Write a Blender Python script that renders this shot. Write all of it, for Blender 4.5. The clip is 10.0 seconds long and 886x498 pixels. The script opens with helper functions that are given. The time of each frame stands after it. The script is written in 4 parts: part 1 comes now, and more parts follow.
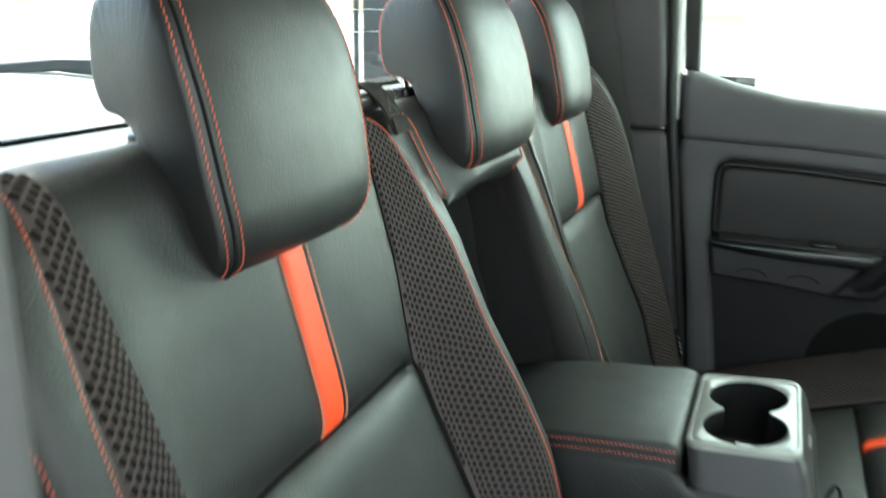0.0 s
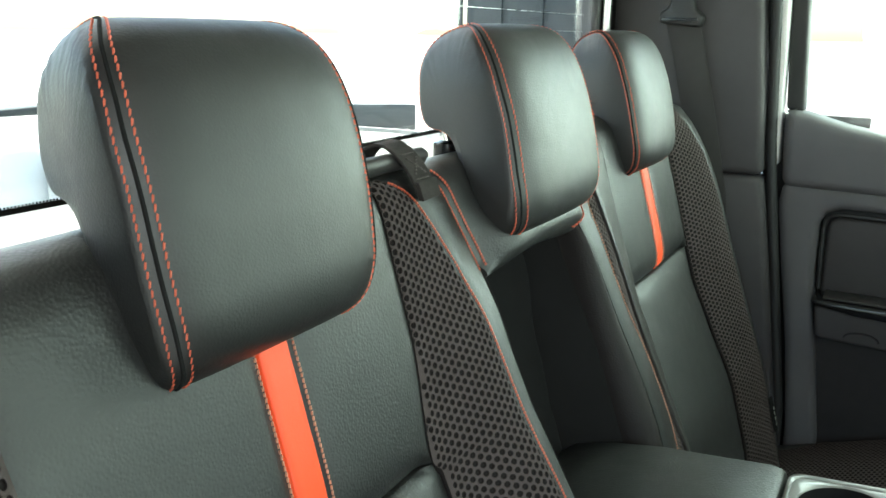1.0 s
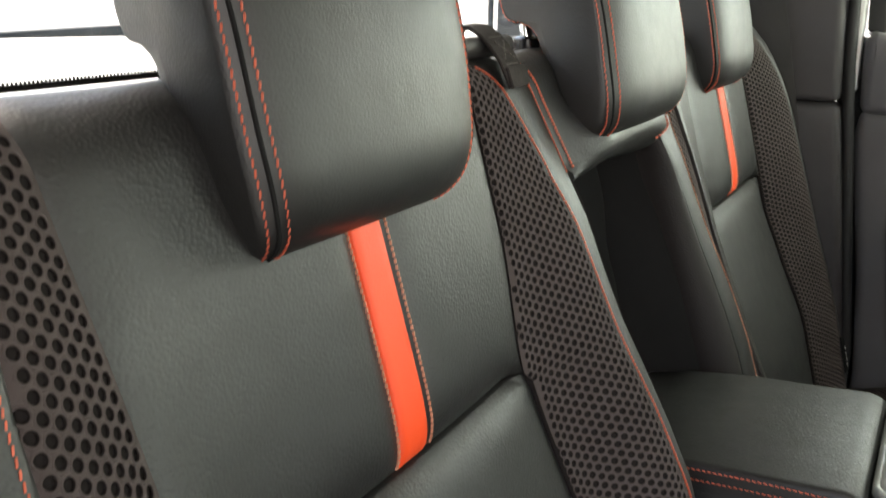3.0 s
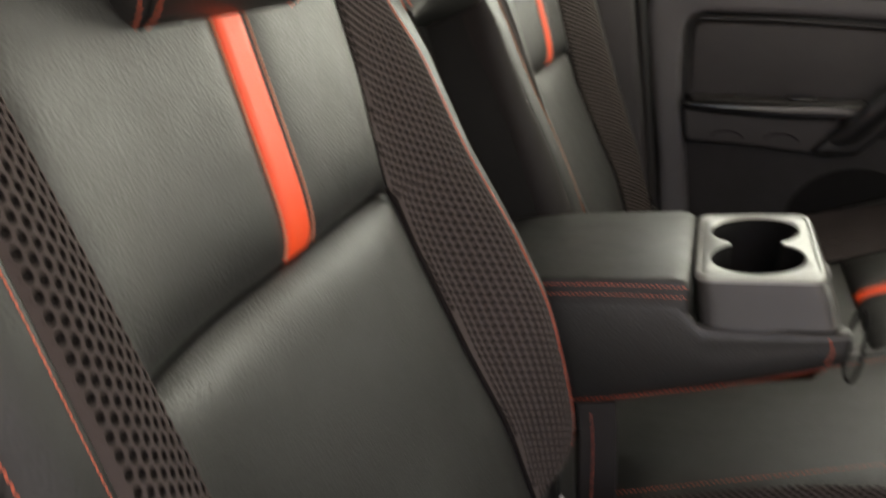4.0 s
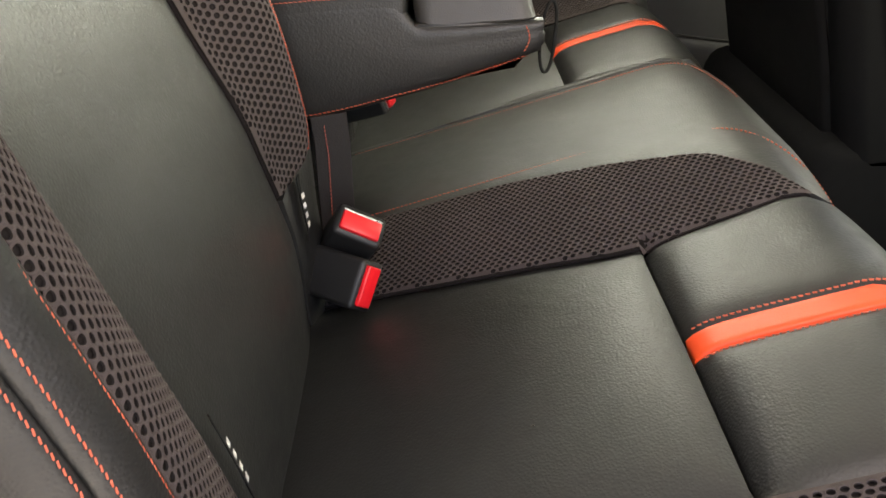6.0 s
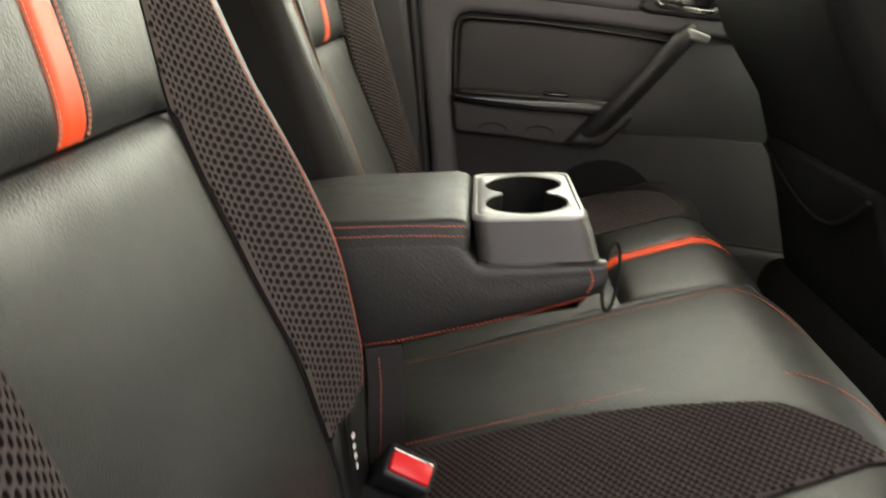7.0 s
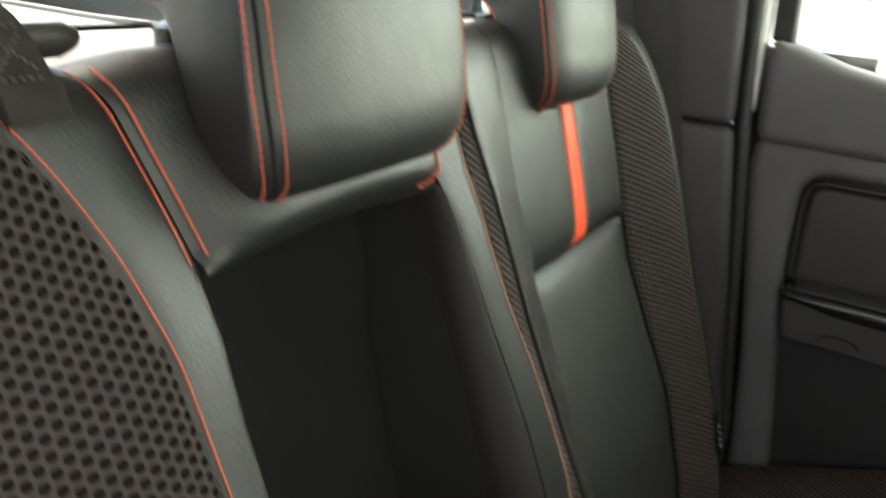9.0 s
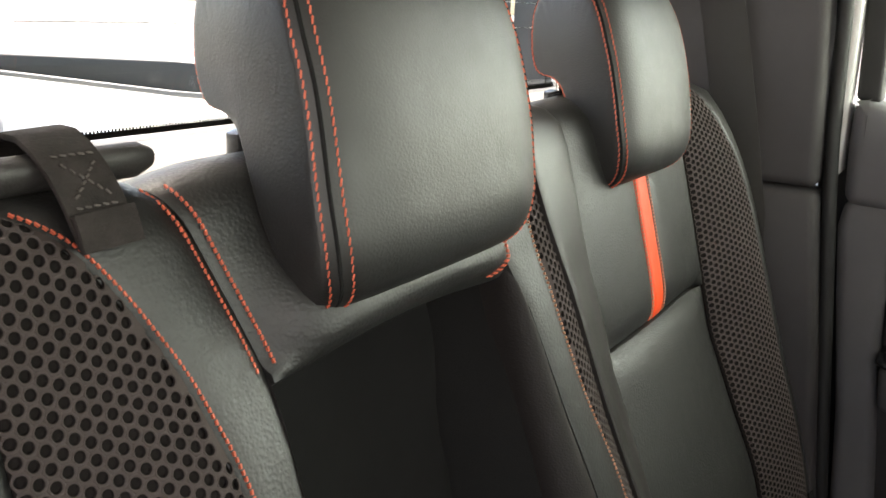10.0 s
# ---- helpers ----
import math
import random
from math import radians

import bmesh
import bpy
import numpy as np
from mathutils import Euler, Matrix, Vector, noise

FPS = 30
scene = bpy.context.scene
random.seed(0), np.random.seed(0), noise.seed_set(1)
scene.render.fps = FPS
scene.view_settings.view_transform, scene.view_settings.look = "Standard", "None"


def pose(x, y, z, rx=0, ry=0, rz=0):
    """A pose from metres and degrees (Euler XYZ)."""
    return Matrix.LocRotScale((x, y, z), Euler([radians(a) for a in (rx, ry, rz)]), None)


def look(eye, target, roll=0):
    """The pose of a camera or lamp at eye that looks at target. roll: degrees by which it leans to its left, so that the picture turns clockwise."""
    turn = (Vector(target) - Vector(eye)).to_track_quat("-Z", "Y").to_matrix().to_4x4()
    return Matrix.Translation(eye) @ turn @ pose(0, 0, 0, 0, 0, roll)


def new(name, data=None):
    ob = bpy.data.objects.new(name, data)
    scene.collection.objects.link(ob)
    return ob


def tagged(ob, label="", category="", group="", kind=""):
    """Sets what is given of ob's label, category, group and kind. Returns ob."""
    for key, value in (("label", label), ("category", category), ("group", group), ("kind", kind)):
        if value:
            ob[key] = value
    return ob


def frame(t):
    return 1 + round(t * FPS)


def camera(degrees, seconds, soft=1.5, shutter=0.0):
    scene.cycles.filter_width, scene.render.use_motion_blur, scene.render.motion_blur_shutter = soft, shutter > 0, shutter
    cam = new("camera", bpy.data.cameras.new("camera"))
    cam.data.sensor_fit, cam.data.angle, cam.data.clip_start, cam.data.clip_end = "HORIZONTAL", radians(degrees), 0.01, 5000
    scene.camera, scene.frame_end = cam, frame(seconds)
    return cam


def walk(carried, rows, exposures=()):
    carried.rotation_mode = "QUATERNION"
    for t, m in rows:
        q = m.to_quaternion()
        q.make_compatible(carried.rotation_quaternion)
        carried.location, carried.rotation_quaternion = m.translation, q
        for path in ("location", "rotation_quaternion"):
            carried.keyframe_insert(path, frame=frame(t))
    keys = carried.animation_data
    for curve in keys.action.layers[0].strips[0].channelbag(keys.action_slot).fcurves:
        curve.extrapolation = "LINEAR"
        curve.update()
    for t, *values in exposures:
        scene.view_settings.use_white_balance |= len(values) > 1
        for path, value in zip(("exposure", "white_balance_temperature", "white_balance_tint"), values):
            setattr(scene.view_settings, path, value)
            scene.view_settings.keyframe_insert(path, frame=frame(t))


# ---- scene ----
cam = camera(58.5, 10.0, shutter=0.5)
PATH = [
    (0, (0.241, -0.762, 0.932), (-0.493, 1.008, 0.358), 1.3),
    (0.5, (0.244, -0.674, 0.96), (-0.667, 1.027, 0.435), 1.0),
    (1, (0.252, -0.656, 0.953), (-0.72, 1.011, 0.425), 0.8),
    (1.5, (0.241, -0.649, 0.944), (-0.786, 0.981, 0.409), 0.6),
    (2, (0.24, -0.646, 0.942), (-0.844, 0.94, 0.385), 0.2),
    (2.2, (0.24, -0.644, 0.939), (-0.86, 0.929, 0.376), 0.0),
    (3.3, (0.19, -0.658, 0.878), (-0.745, 0.988, 0.232), 0.3),
    (3.5, (0.191, -0.67, 0.868), (-0.676, 1.006, 0.206), -0.2),
    (4, (0.195, -0.705, 0.82), (-0.395, 1.058, 0.084), -0.9),
    (4.5, (0.198, -0.744, 0.759), (-0.041, 1.032, -0.13), 0.5),
    (5, (0.214, -0.784, 0.713), (0.163, 0.951, -0.282), 1.4),
    (5.2, (0.212, -0.791, 0.708), (0.215, 0.924, -0.319), 2.0),
    (6.3, (0.214, -0.783, 0.701), (0.289, 0.956, -0.282), 2.9),
    (6.5, (0.206, -0.775, 0.723), (0.277, 1.057, -0.075), 2.7),
    (7, (0.192, -0.739, 0.753), (0.153, 1.153, 0.103), 4.0),
    (7.5, (0.217, -0.66, 0.82), (-0.03, 1.213, 0.165), 3.5),
    (8, (0.247, -0.502, 0.846), (-0.194, 1.322, 0.154), 4.2),
    (8.5, (0.246, -0.384, 0.851), (-0.4, 1.36, 0.113), 4.8),
    (9, (0.214, -0.341, 0.901), (-0.662, 1.322, 0.218), 5.0),
    (9.5, (0.202, -0.333, 0.924), (-0.855, 1.255, 0.323), 3.3),
    (10, (0.208, -0.327, 0.923), (-0.856, 1.264, 0.344), 2.5),
]
walk(cam, [(t, look(eye, target, roll)) for t, eye, target, roll in PATH],
     exposures=[(0.0, 2.5, 6600, -6), (0.6, 2.40, 6650, -7), (2.2, 2.4, 7100, 2), (3.3, 2.05, 7800, 14), (4.0, 2.02, 8300, 18), (4.5, 2.7, 8600, 17), (5.0, 3.02, 8600, 15), (6.4, 2.8, 8600, 15), (7.5, 2.43, 8300, 11), (8.0, 2.43, 7650, 4), (8.5, 2.2, 7500, 4), (9.4, 2.28, 7750, 9), (10.0, 2.22, 7700, 13)])

# ---- light ----
world = bpy.data.worlds.new("sky")
scene.world = world
world.use_nodes = True
_n = world.node_tree.nodes
_sky = _n.new("ShaderNodeTexSky")
_sky.sky_type, _sky.sun_disc = "NISHITA", False
_sky.sun_elevation, _sky.sun_rotation = radians(68), radians(284)
_sky.air_density, _sky.dust_density, _sky.ozone_density = 1.0, 2.0, 0.8
world.node_tree.links.new(_sky.outputs[0], _n["Background"].inputs[0])
_n["Background"].inputs[1].default_value = 0.15
sun = new("sun", bpy.data.lights.new("sun", "SUN"))
sun.data.energy, sun.data.angle, sun.data.color = 2.6, radians(8), (1.0, 0.97, 0.92)
sun.matrix_world = look((-0.40, 0.10, 1.05), (0, 0, 0))


def window_light(name, eye, target, width, height, power, colour=(0.93, 1.0, 0.97)):
    """The sky's light through an opening of the cab."""
    lamp = new(name, bpy.data.lights.new(name, "AREA"))
    lamp.data.shape, lamp.data.size, lamp.data.size_y, lamp.data.energy, lamp.data.color = "RECTANGLE", width, height, power, colour
    lamp.matrix_world = look(eye, target)
    return lamp


window_light("windscreen_light", (1.48, 0, 1.01), (0.25, 0, 0.45), 1.25, 0.34, 4.1, (0.86, 1.0, 0.93))
window_light("open_door_light", (0.60, -0.84, 1.10), (0.42, 0.65, 0.55), 0.6, 0.4, 0.95, (1.0, 0.90, 0.84))
window_light("door_window_light", (0.50, 0.765, 1.03), (0.2, 0, 0.6), 0.76, 0.38, 1.7, (0.86, 1.0, 0.93))


# ---- materials ----
def material(name, colour, rough=0.5, metal=0.0, vary=0.15, grain=0.0, scale=400.0, bump=0.15, coat=0.0, wear=6.0, pattern="VORONOI", spec=0.5, distance=0.0006, dent=0.0):
    m = bpy.data.materials.new(name)
    m.use_nodes = True
    n, l = m.node_tree.nodes, m.node_tree.links
    b = n["Principled BSDF"]
    b.inputs["Metallic"].default_value = metal
    b.inputs["Coat Weight"].default_value = coat
    b.inputs["Specular IOR Level"].default_value = spec
    co = n.new("ShaderNodeTexCoord")
    big = n.new("ShaderNodeTexNoise")
    big.inputs["Scale"].default_value, big.inputs["Detail"].default_value = wear, 5.0
    l.new(co.outputs["Object"], big.inputs["Vector"])
    ramp = n.new("ShaderNodeValToRGB")
    lo, hi = 1.0 - vary, 1.0 + vary
    ramp.color_ramp.elements[0].position, ramp.color_ramp.elements[1].position = 0.3, 0.7
    ramp.color_ramp.elements[0].color = (*[min(1, c * lo) for c in colour], 1)
    ramp.color_ramp.elements[1].color = (*[min(1, c * hi) for c in colour], 1)
    l.new(big.outputs["Fac"], ramp.inputs["Fac"])
    l.new(ramp.outputs["Color"], b.inputs["Base Color"])
    rr = n.new("ShaderNodeMapRange")
    rr.inputs["To Min"].default_value, rr.inputs["To Max"].default_value = max(0.02, rough - 0.07), min(1, rough + 0.07)
    mid = n.new("ShaderNodeTexNoise")
    mid.inputs["Scale"].default_value, mid.inputs["Detail"].default_value, mid.inputs["Roughness"].default_value = wear * 9, 8.0, 0.7
    l.new(co.outputs["Object"], mid.inputs["Vector"])
    mean = n.new("ShaderNodeMath")
    mean.operation = "MULTIPLY_ADD"
    mean.inputs[1].default_value, mean.inputs[2].default_value = 1.6, -0.3
    l.new(mid.outputs["Fac"], mean.inputs[0])
    l.new(mean.outputs[0], rr.inputs["Value"])
    l.new(rr.outputs["Result"], b.inputs["Roughness"])
    if bump:
        if pattern == "VORONOI":
            fine = n.new("ShaderNodeTexVoronoi")
            fine.feature = "SMOOTH_F1"
            out = "Distance"
        elif pattern == "WAVE":
            fine = n.new("ShaderNodeTexWave")
            out = "Fac"
        else:
            fine = n.new("ShaderNodeTexNoise")
            fine.inputs["Detail"].default_value = 6.0
            out = "Fac"
        fine.inputs["Scale"].default_value = scale
        l.new(co.outputs["Object"], fine.inputs["Vector"])
        bp = n.new("ShaderNodeBump")
        bp.inputs["Strength"].default_value, bp.inputs["Distance"].default_value = bump, distance
        l.new(fine.outputs[out], bp.inputs["Height"])
        if grain:
            soft = n.new("ShaderNodeTexNoise")
            soft.inputs["Scale"].default_value, soft.inputs["Detail"].default_value = 60.0, 3.0
            l.new(co.outputs["Object"], soft.inputs["Vector"])
            b2 = n.new("ShaderNodeBump")
            b2.inputs["Strength"].default_value, b2.inputs["Distance"].default_value = grain, 0.002
            l.new(soft.outputs["Fac"], b2.inputs["Height"])
            l.new(b2.outputs["Normal"], bp.inputs["Normal"])
            if dent:
                slow = n.new("ShaderNodeTexNoise")
                slow.inputs["Scale"].default_value, slow.inputs["Detail"].default_value = 17.0, 2.0
                l.new(co.outputs["Object"], slow.inputs["Vector"])
                b3 = n.new("ShaderNodeBump")
                b3.inputs["Strength"].default_value, b3.inputs["Distance"].default_value = dent, 0.010
                l.new(slow.outputs["Fac"], b3.inputs["Height"])
                l.new(b3.outputs["Normal"], b2.inputs["Normal"])
        l.new(bp.outputs["Normal"], b.inputs["Normal"])
    return m


LEATHER = material("black_leather", (0.0075, 0.0074, 0.0071), 0.50, vary=0.2, grain=0.010, scale=560, bump=0.43, spec=0.60, dent=0.10)
LEATHER_TAUT = material("taut_black_leather", (0.0075, 0.0074, 0.0071), 0.50, vary=0.2, grain=0.010, scale=760, bump=0.24, spec=0.60, dent=0.10)
LEATHER_SOFT = material("matt_leather", (0.022, 0.020, 0.0195), 0.52, vary=0.2, grain=0.03, scale=1000, bump=0.25)
RECESS_CLOTH = material("recess_cloth", (0.0065, 0.006, 0.006), 0.95, vary=0.2, scale=900, bump=0.3, pattern="NOISE", spec=0.2)
ORANGE = material("orange_leather", (0.80, 0.066, 0.013), 0.5, vary=0.06, scale=1000, bump=0.2)
THREAD_PALE = material("tan_thread", (0.48, 0.22, 0.14), 0.75, vary=0.15, bump=0)
THREAD = material("orange_thread", (0.50, 0.098, 0.052), 0.7, vary=0.1, bump=0)
RECESS_VINYL = material("recess_vinyl", (0.012, 0.0095, 0.009), 0.65, vary=0.2, scale=700, bump=0.35, spec=0.3)
NET = material("net_fabric", (0.052, 0.0410, 0.0390), 0.85, vary=0.15, scale=1500, bump=0.4, pattern="NOISE", spec=0.25)
NET_BACK = material("net_backing", (0.0125, 0.0103, 0.0100), 0.95, vary=0.2, scale=900, bump=0.2, pattern="NOISE", spec=0.1)
PIPING = material("black_piping", (0.008, 0.008, 0.008), 0.85, bump=0, spec=0.15)
PLASTIC = material("charcoal_plastic", (0.076, 0.073, 0.077), 0.62, vary=0.12, scale=900, bump=0.35, pattern="NOISE")
PLASTIC_DARK = material("black_plastic", (0.010, 0.010, 0.0105), 0.5, vary=0.15, scale=700, bump=0.25, pattern="NOISE")
PLASTIC_GLOSS = material("gloss_black_plastic", (0.01, 0.01, 0.011), 0.18, bump=0)
TRIM_GREY = material("grey_trim", (0.034, 0.032, 0.0305), 0.5, vary=0.1, scale=800, bump=0.3, pattern="NOISE")
SHELF_GREY = material("pale_grey_trim", (0.22, 0.217, 0.205), 0.45, vary=0.08, scale=800, bump=0.2, pattern="NOISE")
SILVER = material("satin_silver_plastic", (0.22, 0.22, 0.212), 0.38, metal=0.5, vary=0.06, scale=1500, bump=0.12, pattern="NOISE")
CHROME = material("chrome", (0.82, 0.82, 0.82), 0.12, metal=1.0, vary=0.03, bump=0)
SATIN_METAL = material("satin_chrome", (0.62, 0.63, 0.62), 0.28, metal=1.0, vary=0.04, bump=0)
RED = material("red_button", (0.75, 0.012, 0.02), 0.35, vary=0.05, bump=0)
EDGE_BAND = material("edge_band", (0.017, 0.0150, 0.0142), 0.44, vary=0.12, scale=700, bump=0.3, pattern="NOISE", spec=0.55)
WEBBING = material("belt_webbing", (0.028, 0.025, 0.024), 0.7, vary=0.12, scale=700, bump=0.6, pattern="WAVE", spec=0.3)
STRAP = material("worn_strap", (0.020, 0.0165, 0.0155), 0.85, vary=0.35, wear=90, scale=900, bump=0.7, pattern="NOISE", spec=0.2)
STRAP_THREAD = material("worn_thread", (0.055, 0.047, 0.042), 0.8, vary=0.3, wear=60, bump=0)
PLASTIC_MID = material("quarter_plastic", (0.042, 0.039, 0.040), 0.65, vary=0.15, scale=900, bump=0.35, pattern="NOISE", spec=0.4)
# door plastic made darker: the front seats' shade is put into its colour
PLASTIC_SHADED = material("shaded_door_plastic", (0.014, 0.0127, 0.0133), 0.72, vary=0.15, scale=900, bump=0.35, pattern="NOISE", spec=0.35)
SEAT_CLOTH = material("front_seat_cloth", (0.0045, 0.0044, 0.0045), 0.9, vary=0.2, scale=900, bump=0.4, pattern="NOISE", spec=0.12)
INSET_VINYL = material("inset_vinyl", (0.030, 0.0275, 0.028), 0.65, vary=0.15, grain=0.05, scale=900, bump=0.3)
CARPET = material("floor_carpet", (0.012, 0.012, 0.012), 1.0, vary=0.3, scale=500, bump=0.8, pattern="NOISE", spec=0.1)
HEADLINER = material("headliner", (0.42, 0.41, 0.39), 0.95, vary=0.06, scale=600, bump=0.3, pattern="NOISE", spec=0.2)
LABEL_WHITE = material("label_print", (0.55, 0.53, 0.5), 0.7, bump=0)
BODY_PAINT = material("pale_body_paint", (0.62, 0.63, 0.62), 0.25, vary=0.03, bump=0, coat=0.6)
PRINT_BLACK = material("black_print", (0.003, 0.003, 0.003), 0.9, vary=0.1, bump=0, spec=0.1)
WELL = material("cup_rubber", (0.0055, 0.0055, 0.0055), 0.75, vary=0.2, scale=500, bump=0.2, pattern="NOISE", spec=0.15)
RUBBER = material("rubber_seal", (0.012, 0.012, 0.012), 0.65, vary=0.1, bump=0)
GROUND = material("pale_concrete", (0.42, 0.41, 0.39), 0.9, vary=0.15, wear=1.2, scale=60, bump=0.4, pattern="NOISE", distance=0.004)
OUTDOOR_DARK = material("dark_cladding", (0.032, 0.036, 0.038), 0.6, vary=0.2, wear=1.5, scale=30, bump=0.2, pattern="NOISE")
GLASS = bpy.data.materials.new("window_glass")
GLASS.use_nodes = True
_b = GLASS.node_tree.nodes["Principled BSDF"]
_b.inputs["Base Color"].default_value = (0.97, 0.99, 0.98, 1)
_b.inputs["Roughness"].default_value, _b.inputs["Transmission Weight"].default_value, _b.inputs["IOR"].default_value = 0.0, 1.0, 1.45


# ---- mesh helpers ----
def finish(name, bm, mat, parent=None, smooth=True, label=""):
    bmesh.ops.recalc_face_normals(bm, faces=bm.faces)
    me = bpy.data.meshes.new(name)
    bm.to_mesh(me)
    bm.free()
    me.materials.append(mat)
    if smooth:
        me.polygons.foreach_set("use_smooth", [True] * len(me.polygons))
        me.set_sharp_from_angle(angle=radians(50))
    ob = new(name, me)
    if parent is not None:
        ob.parent = parent
    if label:
        ob["label"] = label
    return ob


def part(name, bm, mat, parent, label="", smooth=True):
    return finish(name, bm, mat, parent, smooth, label)


def thing(name, label, category, group="", kind=""):
    return tagged(new(name), label, category, group, kind)


def box_bm(x0, x1, y0, y1, z0, z1, bevel=0.004, seg=2, bm=None):
    bm = bm or bmesh.new()
    r = bmesh.ops.create_cube(bm, size=1.0)
    for v in r["verts"]:
        v.co = Vector((x0 + (v.co.x + 0.5) * (x1 - x0), y0 + (v.co.y + 0.5) * (y1 - y0), z0 + (v.co.z + 0.5) * (z1 - z0)))
    if bevel > 0:
        es = {e for v in r["verts"] for e in v.link_edges}
        bmesh.ops.bevel(bm, geom=list(es), offset=bevel, segments=seg, profile=0.5, affect="EDGES")
    return bm


def prism_bm(outline, axis, a, b, bevel=0.004, seg=2):
    """A slab: a 2D outline (counter-clockwise or not) pushed along an axis from a to b."""
    bm = bmesh.new()

    def at(p, d):
        return {"x": (d, p[0], p[1]), "y": (p[0], d, p[1]), "z": (p[0], p[1], d)}[axis]
    lo = [bm.verts.new(at(p, a)) for p in outline]
    hi = [bm.verts.new(at(p, b)) for p in outline]
    n = len(outline)
    bm.faces.new(lo)
    bm.faces.new(hi)
    for i in range(n):
        bm.faces.new((lo[i], lo[(i + 1) % n], hi[(i + 1) % n], hi[i]))
    bmesh.ops.recalc_face_normals(bm, faces=bm.faces)
    if bevel > 0:
        rim = [e for e in bm.edges if e.calc_face_angle(0) > radians(25)]
        bmesh.ops.bevel(bm, geom=rim, offset=bevel, segments=seg, profile=0.5, affect="EDGES")
    return bm


def tube_bm(points, radius, sides=8, closed=False, bm=None, flat=1.0):
    bm = bm or bmesh.new()
    pts = [Vector(p) for p in points]
    rings = []
    n = len(pts)
    side = None
    for i, p in enumerate(pts):
        a = pts[(i - 1) % n] if closed or i else pts[0]
        b = pts[(i + 1) % n] if closed or i < n - 1 else pts[-1]
        d = (b - a).normalized()
        if side is None:
            side = d.orthogonal().normalized()
        side = (side - d * side.dot(d)).normalized()
        up = d.cross(side)
        r = radius(i / (n - 1)) if callable(radius) else radius
        rings.append([bm.verts.new(p + side * (r * math.cos(k * math.tau / sides)) + up * (r * flat * math.sin(k * math.tau / sides))) for k in range(sides)])
    last = n if closed else n - 1
    for i in range(last):
        r0, r1 = rings[i], rings[(i + 1) % n]
        for k in range(sides):
            bm.faces.new((r0[k], r0[(k + 1) % sides], r1[(k + 1) % sides], r1[k]))
    if not closed:
        bm.faces.new(rings[0][::-1])
        bm.faces.new(rings[-1])
    return bm


def smooth01(x):
    x = max(0.0, min(1.0, x))
    return x * x * (3 - 2 * x)


def curve(rows):
    """A function that runs smoothly, without overshoot, from row to row of (x, value)."""
    rows = sorted(rows)
    steps = [(q - p) / (b - a) for (a, p), (b, q) in zip(rows, rows[1:])]
    slopes = [0.0] * len(rows)
    for i in range(1, len(rows) - 1):
        if steps[i - 1] * steps[i] > 0:
            slopes[i] = 2 * steps[i - 1] * steps[i] / (steps[i - 1] + steps[i])
    slopes[0], slopes[-1] = steps[0], steps[-1]

    def f(x):
        if x <= rows[0][0]:
            return rows[0][1]
        for i in range(len(rows) - 1):
            (a, p), (b, q) = rows[i], rows[i + 1]
            if x <= b:
                h, k = b - a, (x - a) / (b - a)
                return p * (1 + 2 * k) * (1 - k) ** 2 + h * slopes[i] * k * (1 - k) ** 2 + q * k * k * (3 - 2 * k) + h * slopes[i + 1] * k * k * (k - 1)
        return rows[-1][1]
    return f


def table(x, rows):
    return curve(rows)(x)


def sheet_bm(fn, ns, nt, skirt=0.012, puff=0.004, soft=0.007, size=(0.2, 0.2)):
    """A padded panel: fn(s, t, lower) gives a place; its rim is drawn down into the seam and turned under."""
    bm = bmesh.new()
    ss = [0.5 - 0.5 * math.cos(math.pi * i / ns) for i in range(ns + 1)]
    tt = [0.5 - 0.5 * math.cos(math.pi * i / nt) for i in range(nt + 1)]
    grid = []
    for j in range(-1, nt + 2):
        row = []
        for i in range(-1, ns + 2):
            out = i < 0 or j < 0 or i > ns or j > nt
            s, t = ss[max(0, min(ns, i))], tt[max(0, min(nt, j))]
            e = min(min(s, 1 - s) * size[0], min(t, 1 - t) * size[1])
            low = puff * math.exp(-e / soft)
            row.append(bm.verts.new(fn(s, t, low + (skirt if out else 0.0))))
        grid.append(row)
    for j in range(len(grid) - 1):
        for i in range(len(grid[0]) - 1):
            bm.faces.new((grid[j][i], grid[j][i + 1], grid[j + 1][i + 1], grid[j + 1][i]))
    return bm


